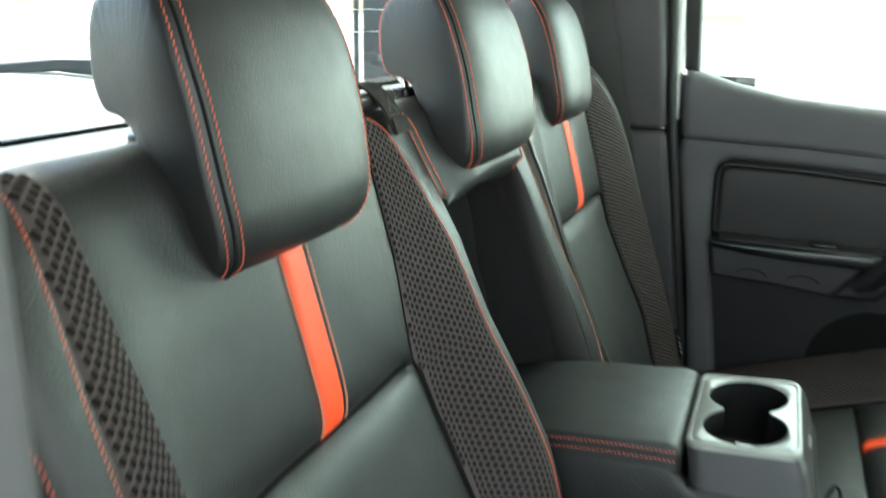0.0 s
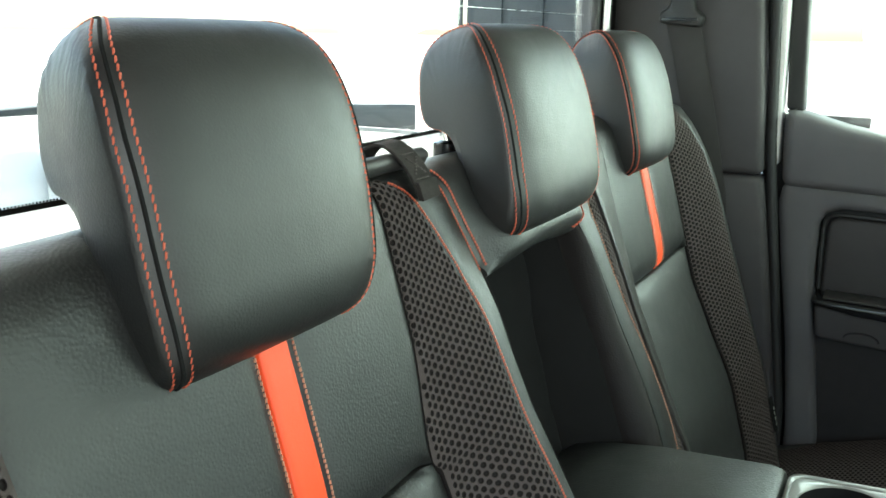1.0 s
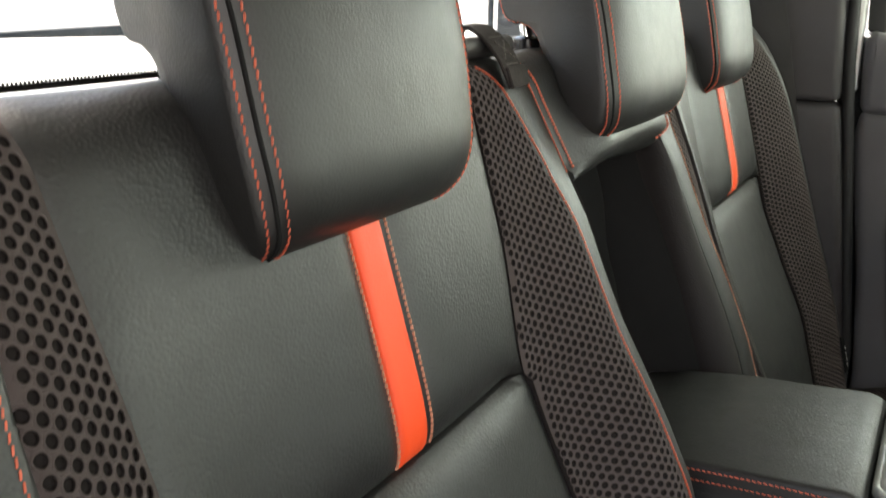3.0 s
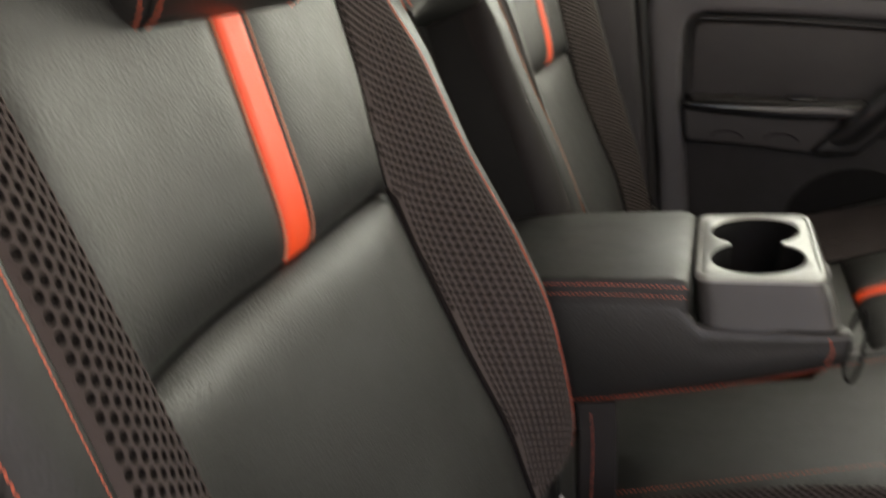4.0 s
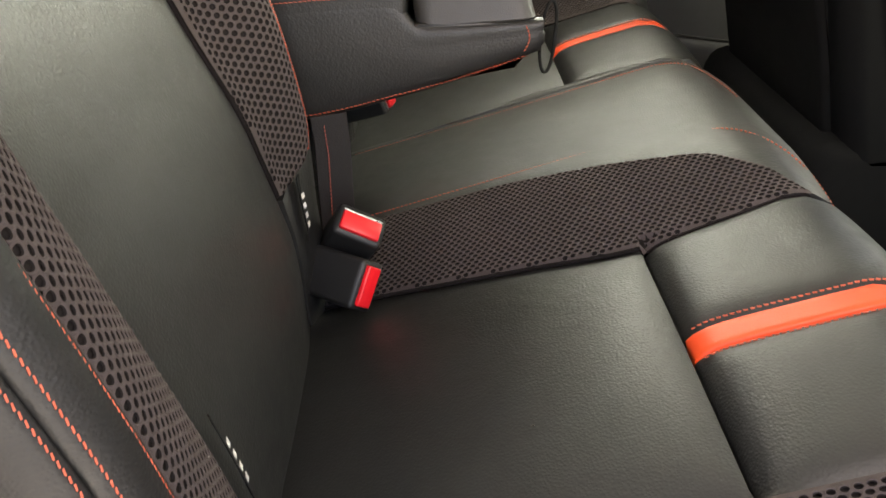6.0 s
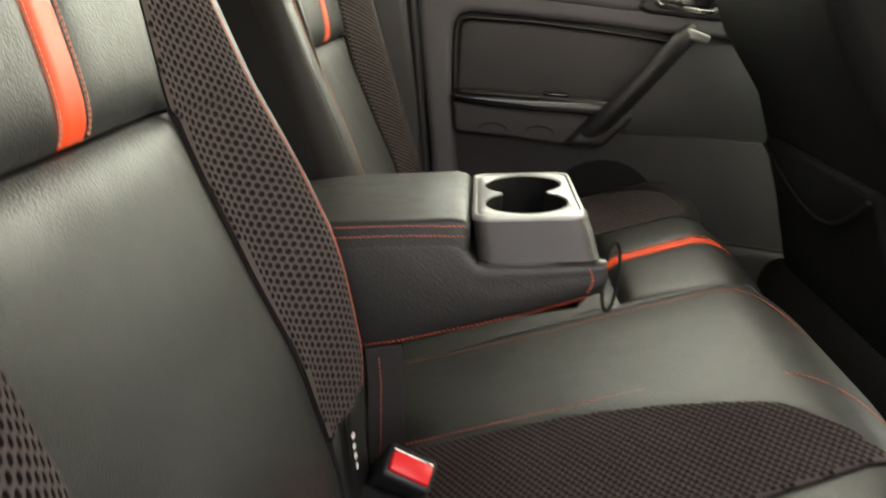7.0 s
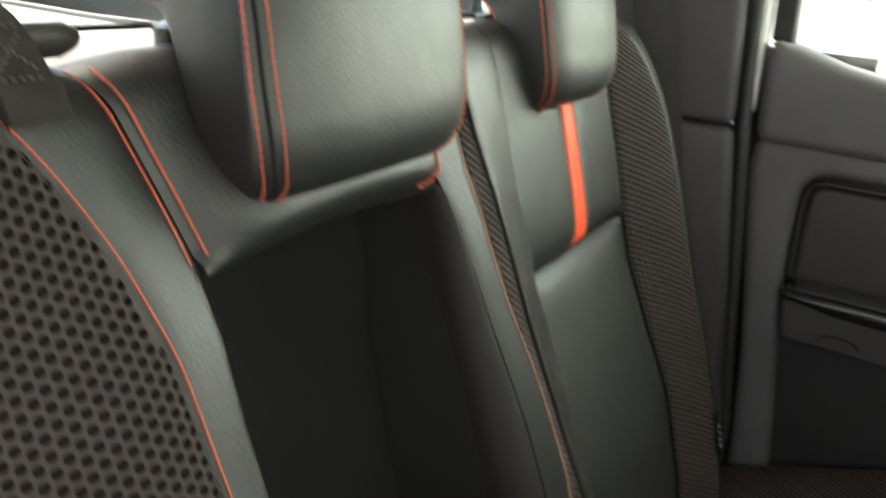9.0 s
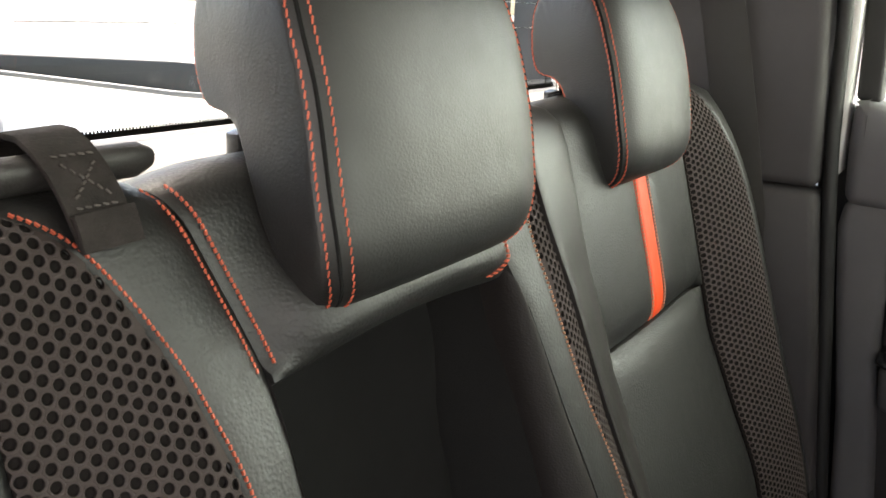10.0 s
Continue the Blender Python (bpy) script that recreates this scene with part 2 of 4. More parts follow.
def stitches_bm(points, normals, length=0.0055, gap=0.0022, width=0.0015, bm=None, tilt=0.22):
    """Single thread stitches, each a short raised bar, along a line on a surface."""
    bm = bm or bmesh.new()
    pts = [Vector(p) for p in points]
    acc = [0.0]
    for a, b in zip(pts, pts[1:]):
        acc.append(acc[-1] + (b - a).length)

    def at(d):
        i = min(len(pts) - 2, max(0, int(np.searchsorted(acc, d) - 1)))
        f = (d - acc[i]) / max(1e-9, acc[i + 1] - acc[i])
        return pts[i].lerp(pts[i + 1], f), Vector(normals[i])
    d = 0.002
    while d + length < acc[-1]:
        (a, n0), (b, _) = at(d), at(d + length)
        ahead = (b - a).normalized()
        side = ahead.cross(n0).normalized()
        ahead = (ahead + side * tilt).normalized()
        n0 = side.cross(ahead).normalized() * (1 if side.cross(ahead).dot(n0) > 0 else -1)
        mid, h = (a + b) / 2, (b - a).length / 2
        v = []
        for k, w, up in ((-1, 0.75, 0.0001), (-0.7, 1, 0.0004), (0.7, 1, 0.0004), (1, 0.75, 0.0001)):
            c = mid + ahead * (h * k) + n0 * up
            v.append((bm.verts.new(c - side * (width / 2 * w)), bm.verts.new(c + side * (width / 2 * w))))
        base = [(bm.verts.new(mid + ahead * (h * k) - side * (width / 2) - n0 * 0.001), bm.verts.new(mid + ahead * (h * k) + side * (width / 2) - n0 * 0.001)) for k in (-0.8, 0.8)]
        for p, q in zip(v, v[1:]):
            bm.faces.new((p[0], p[1], q[1], q[0]))
        bm.faces.new((v[1][0], v[2][0], base[1][0], base[0][0]))
        bm.faces.new((v[1][1], v[2][1], base[1][1], base[0][1]))
        d += length + gap
    return bm


def ribbon_bm(points, width_dirs, width, thick=0.0014):
    bm = bmesh.new()
    rows = []
    n = len(points)
    for i, (p, d) in enumerate(zip(points, width_dirs)):
        p, d = Vector(p), Vector(d).normalized()
        ahead = (Vector(points[min(n - 1, i + 1)]) - Vector(points[max(0, i - 1)])).normalized()
        nn = ahead.cross(d).normalized()
        rows.append([bm.verts.new(p + d * (width / 2 * s) + nn * (thick / 2 * q)) for s, q in ((-1, 0.4), (-0.96, 1), (0.96, 1), (1, 0.4), (1, -0.4), (0.96, -1), (-0.96, -1), (-1, -0.4))])
    for a, b in zip(rows, rows[1:]):
        for k in range(8):
            bm.faces.new((a[k], a[(k + 1) % 8], b[(k + 1) % 8], b[k]))
    bm.faces.new(rows[0])
    bm.faces.new(rows[-1])
    return bm


def net_bm(place, low_edge, high_edge, t0, t1, pitch=0.0067, deep=0.0017, narrow=0.87):
    """Honeycomb net between two edges: columns of round holes, each with a raised thread round it."""
    verts, faces, dark = [], [], []
    col = pitch * narrow * 0.8660254
    turn = [(math.cos(math.radians(30 * k)), math.sin(math.radians(30 * k)), 0.5 if k % 2 else 0.5774) for k in range(12)]
    widest = [low_edge(t0 + (t1 - t0) * k / 20) for k in range(21)] + [high_edge(t0 + (t1 - t0) * k / 20) for k in range(21)]
    k0, k1 = math.floor(min(widest) / col) - 1, math.ceil(max(widest) / col) + 1

    def hem(a, b, low):
        b = min(max(b, t0), t1)
        e0, e1 = low_edge(b) - 0.001, high_edge(b) + 0.001
        a = min(max(a, e0), e1)
        return place(a, b, low + 0.0018 * smooth01((0.004 - min(a - e0, e1 - a)) / 0.004))
    for k in range(k0, k1 + 1):
        s = k * col
        t = t0 + (pitch / 2 if k % 2 else 0)
        while t < t1:
            if low_edge(t) - col / 2 < s < high_edge(t) + col / 2:
                n = len(verts)
                for cx, cy, r in turn:
                    verts.append(hem(s + cx * r * pitch * narrow, t + cy * r * pitch, 0.0005))
                if not low_edge(t) + 0.15 * pitch < s < high_edge(t) - 0.15 * pitch:
                    faces.append(tuple(range(n, n + 12)))
                    dark.append(0)
                    t += pitch
                    continue
                for rs, rt, low in ((0.455, 0.445, 0.0), (0.360, 0.345, 0.0007), (0.320, 0.305, deep)):
                    for cx, cy, _ in turn:
                        verts.append(hem(s + cx * rs * pitch * narrow, t + cy * rt * pitch, low))
                for ring in (0, 12, 24):
                    for q in range(12):
                        a, b = n + ring + q, n + ring + (q + 1) % 12
                        faces.append((a, b, b + 12, a + 12))
                        dark.append(1 if ring == 24 else 0)
            t += pitch
    me = bpy.data.meshes.new("net")
    me.from_pydata(verts, [], faces)
    for mat in (NET, NET_BACK):
        me.materials.append(mat)
    me.polygons.foreach_set("material_index", dark)
    me.update()
    return me


def net_part(me, parent, label=""):
    me.polygons.foreach_set("use_smooth", [True] * len(me.polygons))
    ob = new("net_insert", me)
    ob.parent = parent
    ob["kind"] = "stuff"
    if label:
        ob["label"] = label
    return ob


# ---- the backrest's frame: across, up the slope, out of it ----
RECLINE = radians(16.6)
B_UP = Vector((-math.sin(RECLINE), 0, math.cos(RECLINE)))
B_OUT = Vector((math.cos(RECLINE), 0, math.sin(RECLINE)))
B_ZERO = Vector((0, 0, 0.66))
ROLL_AT, ROLL_R = 0.180, 0.033


def on_back(v, u, w):
    """A place on the backrest; past its top edge the surface rolls over to the rear."""
    if u > ROLL_AT:
        a = (u - ROLL_AT) / ROLL_R
        if a < math.pi / 2:
            u, w = ROLL_AT + (ROLL_R + w) * math.sin(a), (ROLL_R + w) * math.cos(a) - ROLL_R
        else:
            u, w = ROLL_AT + ROLL_R + w, -ROLL_R - (a - math.pi / 2) * ROLL_R
    p = B_ZERO + B_UP * u + B_OUT * w
    return Vector((p.x, v, p.z))
lower_pad = curve([(0.3, 0.0), (0.0, 0.0), (-0.12, 0.014), (-0.22, 0.028), (-0.30, 0.028), (-0.40, 0.012), (-0.45, 0.0)])
near_inner = curve([(0.3, 0.135), (0.09, 0.134), (0.005, 0.122), (0.0, 0.123), (-0.009, 0.131), (-0.12, 0.136), (-0.22, 0.141), (-0.3, 0.150), (-0.45, 0.157)])
far_inner = curve([(0.3, 0.135), (0.09, 0.134), (0.0, 0.121), (-0.12, 0.126), (-0.22, 0.135), (-0.3, 0.148), (-0.45, 0.155)])


def inner_edge(u, wide_pad=1.0):
    """Where the seat's middle panel ends towards the car's middle."""
    return near_inner(u) if wide_pad else far_inner(u)


OUT_RISE = curve([(0.3, 0.0), (0.2, 0.004), (0.1, 0.016), (0.0, 0.025), (-0.11, 0.033), (-0.22, 0.038), (-0.3, 0.041), (-0.45, 0.03)])
inner_crest = curve([(0.3, -0.004), (0.2, -0.003), (0.12, 0.004), (0.08, 0.014), (0.0, 0.028), (-0.08, 0.048), (-0.15, 0.058), (-0.22, 0.055), (-0.34, 0.032), (-0.45, 0.02)])
outer_crest = curve([(0.3, -0.004), (0.22, 0.0), (0.2, 0.008), (0.15, 0.026), (0.1, 0.036), (0.05, 0.040), (0.0, 0.042), (-0.1, 0.046), (-0.22, 0.053), (-0.35, 0.050), (-0.45, 0.035)])


def outer_edge(u, wide_pad=1.0):
    """Where the seat's middle panel ends on the door's side."""
    return 0.124 + (0.033 - 0.010 * smooth01(-u / 0.3)) * wide_pad
net_inner = curve([(0.212, 0.140), (0.205, 0.152), (0.185, 0.172), (0.152, 0.191), (0.11, 0.205), (0.065, 0.2092), (-0.225, 0.2095), (-0.250, 0.205), (-0.264, 0.193), (-0.272, 0.172), (-0.275, 0.152), (-0.46, 0.151)])
net_outer = curve([(0.23, 0.166), (0.2, 0.178), (0.15, 0.192), (0.10, 0.200), (-0.1, 0.204), (-0.45, 0.207)])


far_net = curve([(0.212, 0.150), (0.19, 0.185), (0.14, 0.204), (0.062, 0.200), (0.012, 0.194), (-0.05, 0.184), (-0.15, 0.176), (-0.36, 0.165)])


def back_height(r, u, wide_pad=1.0):
    """r runs from the seat's middle: negative towards the car's middle, positive to the door."""
    base = lower_pad(u) + 0.004 * max(0.0, 1 - (r / 0.13) ** 2)
    eo, ei = outer_edge(u, wide_pad), inner_edge(u, wide_pad)
    rise = max(OUT_RISE(u) * wide_pad, base if r < 0 else 0.004)
    if r > 0.045:
        base += (max(rise, base) - base) * min(1.0, max(0.0, (r - 0.045) / (eo - 0.045))) ** 1.9
        if r > eo:
            base += (max(outer_crest(u), base) - base) * math.sin(math.pi / 2 * (r - eo) / (0.204 - eo)) if r < 0.204 else max(outer_crest(u), base) - base
        if r > 0.208:
            base -= 0.030 * min(1.8, (r - 0.210) / 0.036) ** 2 if r > 0.210 else 0.0
        if r > 0.240:
            base -= 1.6 * (r - 0.240)
    elif r < -ei:
        base += (inner_crest(u) * (0.55 + 0.45 * wide_pad) - base) * smooth01((-r - ei) / (0.205 - ei + 1e-6))
    # the pads are drawn down into the seam between the upper and the lower one
    inside = smooth01((eo - r) / 0.008) * smooth01((r + ei) / 0.008)
    return base - inside * (0.011 * math.exp(-u / 0.011) if u > 0 else 0.007 * math.exp(u / 0.009))


# ---- setting: the cab ----
def structure(name, bm, mat, label, category="", smooth=True):
    ob = finish(name, bm, mat, None, smooth)
    return tagged(ob, label, category or name.split("_")[0], kind="structure")


structure("floor", box_bm(-0.24, 1.95, -0.70, 0.70, 0.0, 0.05, 0), CARPET, "dark grey carpeted cab floor", "floor")
structure("ceiling", box_bm(-0.24, 1.6, -0.74, 0.74, 1.30, 1.34, 0.01), HEADLINER, "pale grey cloth headliner over the cab", "ceiling")
structure("wall_rear", box_bm(-0.24, -0.198, -0.74, 0.74, 0.0, 0.838, 0.004), PLASTIC, "charcoal rear cab wall under the back window", "wall")
structure("wall_rear_head", box_bm(-0.24, -0.198, -0.74, 0.74, 1.235, 1.30, 0.004), PLASTIC, "charcoal header over the back window", "wall")
structure("wall_rear_far", box_bm(-0.24, -0.198, 0.60, 0.74, 0.838, 1.235, 0.004), PLASTIC, "charcoal corner of the rear cab wall", "wall")
structure("wall_rear_near", box_bm(-0.24, -0.198, -0.74, -0.60, 0.838, 1.235, 0.004), PLASTIC, "charcoal corner of the rear cab wall", "wall")
structure("wall_front", box_bm(1.40, 1.95, -0.74, 0.74, 0.05, 0.86, 0.05, 3), PLASTIC_DARK, "black dashboard closing the cab", "dashboard")
structure("wall_near_rear", prism_bm([(-0.24, 0.05), (0.085, 0.05), (0.080, 0.6), (0.106, 0.82), (0.110, 1.30), (-0.24, 1.30)], "y", -0.697, -0.655, 0.008, 3), PLASTIC, "grey plastic door pillar trim beside the open door", "pillar")
structure("wall_near_sill", box_bm(0.16, 1.02, -0.76, -0.70, 0.0, 0.14, 0.015), PLASTIC_DARK, "black sill of the open rear door", "sill")
structure("wall_near_head", box_bm(-0.198, 1.6, -0.74, -0.68, 1.24, 1.30, 0.01), PLASTIC, "charcoal header over the open door", "wall")
structure("wall_near_pillar", box_bm(1.02, 1.14, -0.74, -0.66, 0.05, 1.24, 0.02), PLASTIC, "charcoal pillar between the two doors", "pillar")
structure("wall_near_front", box_bm(1.14, 1.95, -0.74, -0.68, 0.05, 0.82, 0.02), PLASTIC_DARK, "dark front door panel", "wall")
structure("wall_far_pillar", box_bm(1.02, 1.14, 0.66, 0.74, 0.05, 1.24, 0.02), PLASTIC, "charcoal pillar between the two doors", "pillar")
structure("wall_far_front", box_bm(1.14, 1.95, 0.68, 0.74, 0.05, 0.82, 0.02), PLASTIC_DARK, "dark front door panel", "wall")
structure("wall_far_head", box_bm(-0.198, 1.6, 0.67, 0.74, 1.24, 1.30, 0.01), PLASTIC, "charcoal header over the door", "wall")

open_door = thing("door_2", "open rear door swung out beside the cab", "door", kind="structure")
part("panel", prism_bm([(0.0, 0.12), (0.88, 0.12), (0.90, 0.50), (0.92, 0.84), (0.0, 0.80)], "y", -0.06, 0.0, 0.015, 3), PLASTIC, open_door)
part("window_frame", tube_bm([(0.01, -0.04, 0.80), (0.01, -0.04, 1.22), (0.60, -0.04, 1.24), (0.86, -0.04, 1.20), (0.91, -0.04, 0.83)], 0.016, 8), RUBBER, open_door)
open_door.matrix_world = Matrix.Translation((1.02, -0.78, 0.0)) @ Matrix.Rotation(radians(-72), 4, "Z")

# rear quarter on the far side: upper and lower trim with a joint between them
quarter = thing("wall_far_rear", "charcoal plastic quarter trim with a level joint", "wall", kind="structure")
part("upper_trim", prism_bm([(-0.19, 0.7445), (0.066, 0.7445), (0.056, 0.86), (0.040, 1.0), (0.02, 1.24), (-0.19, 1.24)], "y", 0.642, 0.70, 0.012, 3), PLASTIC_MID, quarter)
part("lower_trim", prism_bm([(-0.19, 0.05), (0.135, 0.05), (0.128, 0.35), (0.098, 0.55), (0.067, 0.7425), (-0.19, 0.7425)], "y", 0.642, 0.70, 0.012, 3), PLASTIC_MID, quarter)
part("outer_skin", box_bm(-0.198, 0.05, 0.705, 0.74, 0.05, 1.24, 0.004), PLASTIC_DARK, quarter)
part("jamb_back", box_bm(0.052, 0.20, 0.737, 0.745, 0.05, 0.835, 0.002), PLASTIC_DARK, quarter)
structure("trim_pale_jamb", prism_bm([(0.066, 0.76), (0.083, 0.76), (0.062, 1.24), (0.044, 1.24)], "y", 0.672, 0.735, 0.003), BODY_PAINT, "pale painted door jamb behind the window frame", "jamb")
structure("trim_door_seal", tube_bm([(0.137, 0.664, 0.2), (0.131, 0.664, 0.36), (0.104, 0.664, 0.55), (0.077, 0.664, 0.74), (0.070, 0.664, 0.80), (0.055, 0.664, 1.0), (0.036, 0.664, 1.23)], 0.008, 8), RUBBER, "black rubber seal round the door", "seal")

# rear window with heater wires and printed dots
win = thing("window_1", "back window with heater wires and a dotted black edge", "window", kind="structure")
pane = part("pane", box_bm(-0.208, -0.204, -0.60, 0.60, 0.836, 1.238, 0), GLASS, win, smooth=False)
pane.visible_shadow = False
for k in range(10):
    z = 0.9085 + 0.0245 * k
    part("heater_wire", tube_bm([(-0.2028, -0.54, z), (-0.2028, 0.54, z)], 0.0004, 4), SATIN_METAL, win, "thin pale heater wire")
bm = bmesh.new()
for k in range(500):
    c = bmesh.ops.create_circle(bm, cap_ends=True, segments=6, radius=0.00085)
    for q in c["verts"]:
        q.co = Vector((-0.2030, -0.59 + 0.0023 * k + q.co.x, 0.8489 + q.co.y))
part("dotted_edge", bm, PRINT_BLACK, win, "black printed dots", smooth=False)
part("printed_band", box_bm(-0.2035, -0.2025, -0.60, 0.60, 0.8445, 0.8482, 0), PRINT_BLACK, win, "black printed band")
part("upright_frame", box_bm(-0.203, -0.190, 0.572, 0.60, 0.838, 1.235, 0.003), PLASTIC_DARK, win)
part("bright_strip", box_bm(-0.1885, -0.176, 0.583, 0.596, 0.84, 1.23, 0.003), SATIN_METAL, win, "bright upright metal strip")

structure("trim_shelf", prism_bm([(-0.196, 0.79), (-0.115, 0.79), (-0.115, 0.834), (-0.13, 0.843), (-0.18, 0.845), (-0.196, 0.839)], "y", -0.60, 0.60, 0.006, 3), SHELF_GREY, "grey plastic shelf trim under the back window", "trim")


# ---- the far rear door ----
door = thing("door_1", "closed charcoal rear door with a chrome release handle", "door", kind="structure")
part("frame_panel", prism_bm([(0.090, 0.70), (0.094, 0.735), (0.985, 0.730), (0.985, 0.676), (0.52, 0.686), (0.40, 0.693), (0.25, 0.699), (0.185, 0.700), (0.168, 0.697), (0.158, 0.688), (0.154, 0.672), (0.156, 0.60), (0.161, 0.544), (0.172, 0.474), (0.183, 0.40), (0.194, 0.32), (0.200, 0.12), (0.148, 0.12), (0.144, 0.32), (0.127, 0.468), (0.105, 0.60)], "y", 0.667, 0.735, 0.013, 5), PLASTIC, door)
part("upper_panel", prism_bm([(0.092, 0.727), (0.30, 0.724), (0.42, 0.716), (0.985, 0.700), (0.985, 0.800), (0.60, 0.798), (0.40, 0.799), (0.26, 0.809), (0.17, 0.826), (0.10, 0.847), (0.084, 0.843), (0.086, 0.80)], "y", 0.662, 0.734, 0.016, 5), PLASTIC, door)
part("inset_pad", prism_bm([(0.166, 0.560), (0.44, 0.560), (0.53, 0.668), (0.50, 0.674), (0.40, 0.681), (0.29, 0.6865), (0.185, 0.687), (0.172, 0.684), (0.165, 0.675), (0.164, 0.655)], "y", 0.680, 0.72, 0.008, 4), INSET_VINYL, door, "black padded inset panel")
part("inset_edge", tube_bm([(0.164, 0.678, 0.570), (0.1605, 0.678, 0.63), (0.160, 0.678, 0.668), (0.162, 0.678, 0.681), (0.168, 0.677, 0.6885), (0.180, 0.676, 0.6915), (0.29, 0.676, 0.6905), (0.40, 0.676, 0.6845), (0.50, 0.676, 0.6765), (0.55, 0.677, 0.672)], 0.0038, 8), PLASTIC_DARK, door)
part("middle_panel", prism_bm([(0.160, 0.50), (0.56, 0.50), (0.985, 0.50), (0.985, 0.702), (0.155, 0.706)], "y", 0.700, 0.735, 0.002), PLASTIC_DARK, door)
part("armrest_ledge", prism_bm([(0.158, 0.562), (0.170, 0.556), (0.22, 0.548), (0.30, 0.5445), (0.40, 0.545), (0.432, 0.553), (0.44, 0.570), (0.30, 0.5655), (0.168, 0.5655)], "y", 0.627, 0.71, 0.005, 3), PLASTIC_GLOSS, door, "black ledge with window switch")
part("ledge_top", prism_bm([(0.175, 0.632), (0.42, 0.632), (0.432, 0.65), (0.432, 0.678), (0.175, 0.678)], "z", 0.5665, 0.5705, 0.0015), LEATHER_SOFT, door)
part("window_switch", box_bm(0.318, 0.362, 0.643, 0.664, 0.5705, 0.5765, 0.0025), PLASTIC_GLOSS, door, "small window switch")
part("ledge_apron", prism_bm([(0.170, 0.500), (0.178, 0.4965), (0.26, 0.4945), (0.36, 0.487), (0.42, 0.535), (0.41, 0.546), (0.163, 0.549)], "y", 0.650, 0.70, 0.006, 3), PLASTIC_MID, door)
for cx in (0.235, 0.318):
    bm = bmesh.new()
    pts = [(cx + 0.024 * math.cos(a), 0.6505, 0.505 + 0.011 * math.sin(a)) for a in np.linspace(0, math.pi, 9)]
    tube_bm(pts, 0.0018, 6, bm=bm)
    part("moulded_rim", bm, PLASTIC_SHADED, door)
# lower panel in the darkened plastic, its shade painted in
part("lower_panel", prism_bm([(0.170, 0.12), (0.985, 0.12), (0.985, 0.51), (0.165, 0.51)], "y", 0.680, 0.735, 0.003), PLASTIC_SHADED, door)
bm = bmesh.new()
pts = []
for a in np.linspace(0, math.tau, 40, endpoint=False):
    pts.append((0.447 + 0.105 * math.cos(a), 0.360 + 0.100 * math.sin(a)))
part("speaker_grille", prism_bm(pts, "y", 0.6770, 0.685, 0.0020, 2), RECESS_CLOTH, door, "round black speaker grille")
part("map_bin", prism_bm([(0.36, 0.12), (0.98, 0.12), (0.98, 0.30), (0.60, 0.33), (0.50, 0.31), (0.40, 0.25)], "y", 0.658, 0.685, 0.020, 5), PLASTIC_SHADED, door)
# slanting pull grip
grip = part("pull_grip", tube_bm([(0.395, 0.668, 0.500), (0.42, 0.640, 0.528), (0.455, 0.628, 0.575), (0.495, 0.622, 0.628), (0.530, 0.628, 0.672), (0.552, 0.645, 0.690)], lambda f: 0.030 - 0.007 * f, 14, flat=0.62), PLASTIC_DARK, door, "slanting black pull grip")
part("grip_cap", prism_bm([(0.530, 0.684), (0.574, 0.676), (0.580, 0.690), (0.540, 0.701)], "y", 0.618, 0.672, 0.005, 3), SILVER, grip, "small silver cap")
part("grip_root", prism_bm([(0.36, 0.488), (0.43, 0.488), (0.48, 0.545), (0.44, 0.566), (0.405, 0.545)], "y", 0.632, 0.70, 0.012, 3), PLASTIC_DARK, grip)
# release handle
bez = part("handle_bezel", prism_bm([(0.458, 0.726), (0.478, 0.717), (0.60, 0.712), (0.640, 0.725), (0.645, 0.780), (0.625, 0.792), (0.515, 0.788), (0.495, 0.776)], "y", 0.656, 0.69, 0.008, 3), PLASTIC_DARK, door, "black bezel")
ring = [(0.487, 0.738), (0.496, 0.732), (0.578, 0.726), (0.592, 0.731), (0.618, 0.772), (0.613, 0.780), (0.522, 0.779), (0.513, 0.775)]
part("chrome_ring", tube_bm([(x, 0.652, z) for x, z in ring], 0.0062, 8, closed=True, flat=0.8), SATIN_METAL, bez, "satin chrome ring")
part("cup", prism_bm([(0.505, 0.738), (0.575, 0.733), (0.602, 0.771), (0.525, 0.773)], "y", 0.650, 0.6555, 0.001), PLASTIC_GLOSS, bez)
part("lever", prism_bm([(0.500, 0.740), (0.538, 0.737), (0.556, 0.772), (0.522, 0.773)], "y", 0.640, 0.652, 0.004, 3), SATIN_METAL, bez, "satin chrome lever")
# window in the door
part("window_frame", prism_bm([(0.083, 0.845), (0.108, 0.842), (0.080, 1.24), (0.055, 1.24)], "y", 0.690, 0.735, 0.004), RUBBER, door)
part("front_frame", box_bm(0.955, 0.985, 0.690, 0.735, 0.81, 1.24, 0.004), RUBBER, door)
dp = part("pane", prism_bm([(0.098, 0.83), (0.97, 0.80), (0.97, 1.24), (0.07, 1.24)], "y", 0.712, 0.716, 0), GLASS, door, smooth=False)
dp.visible_shadow = False


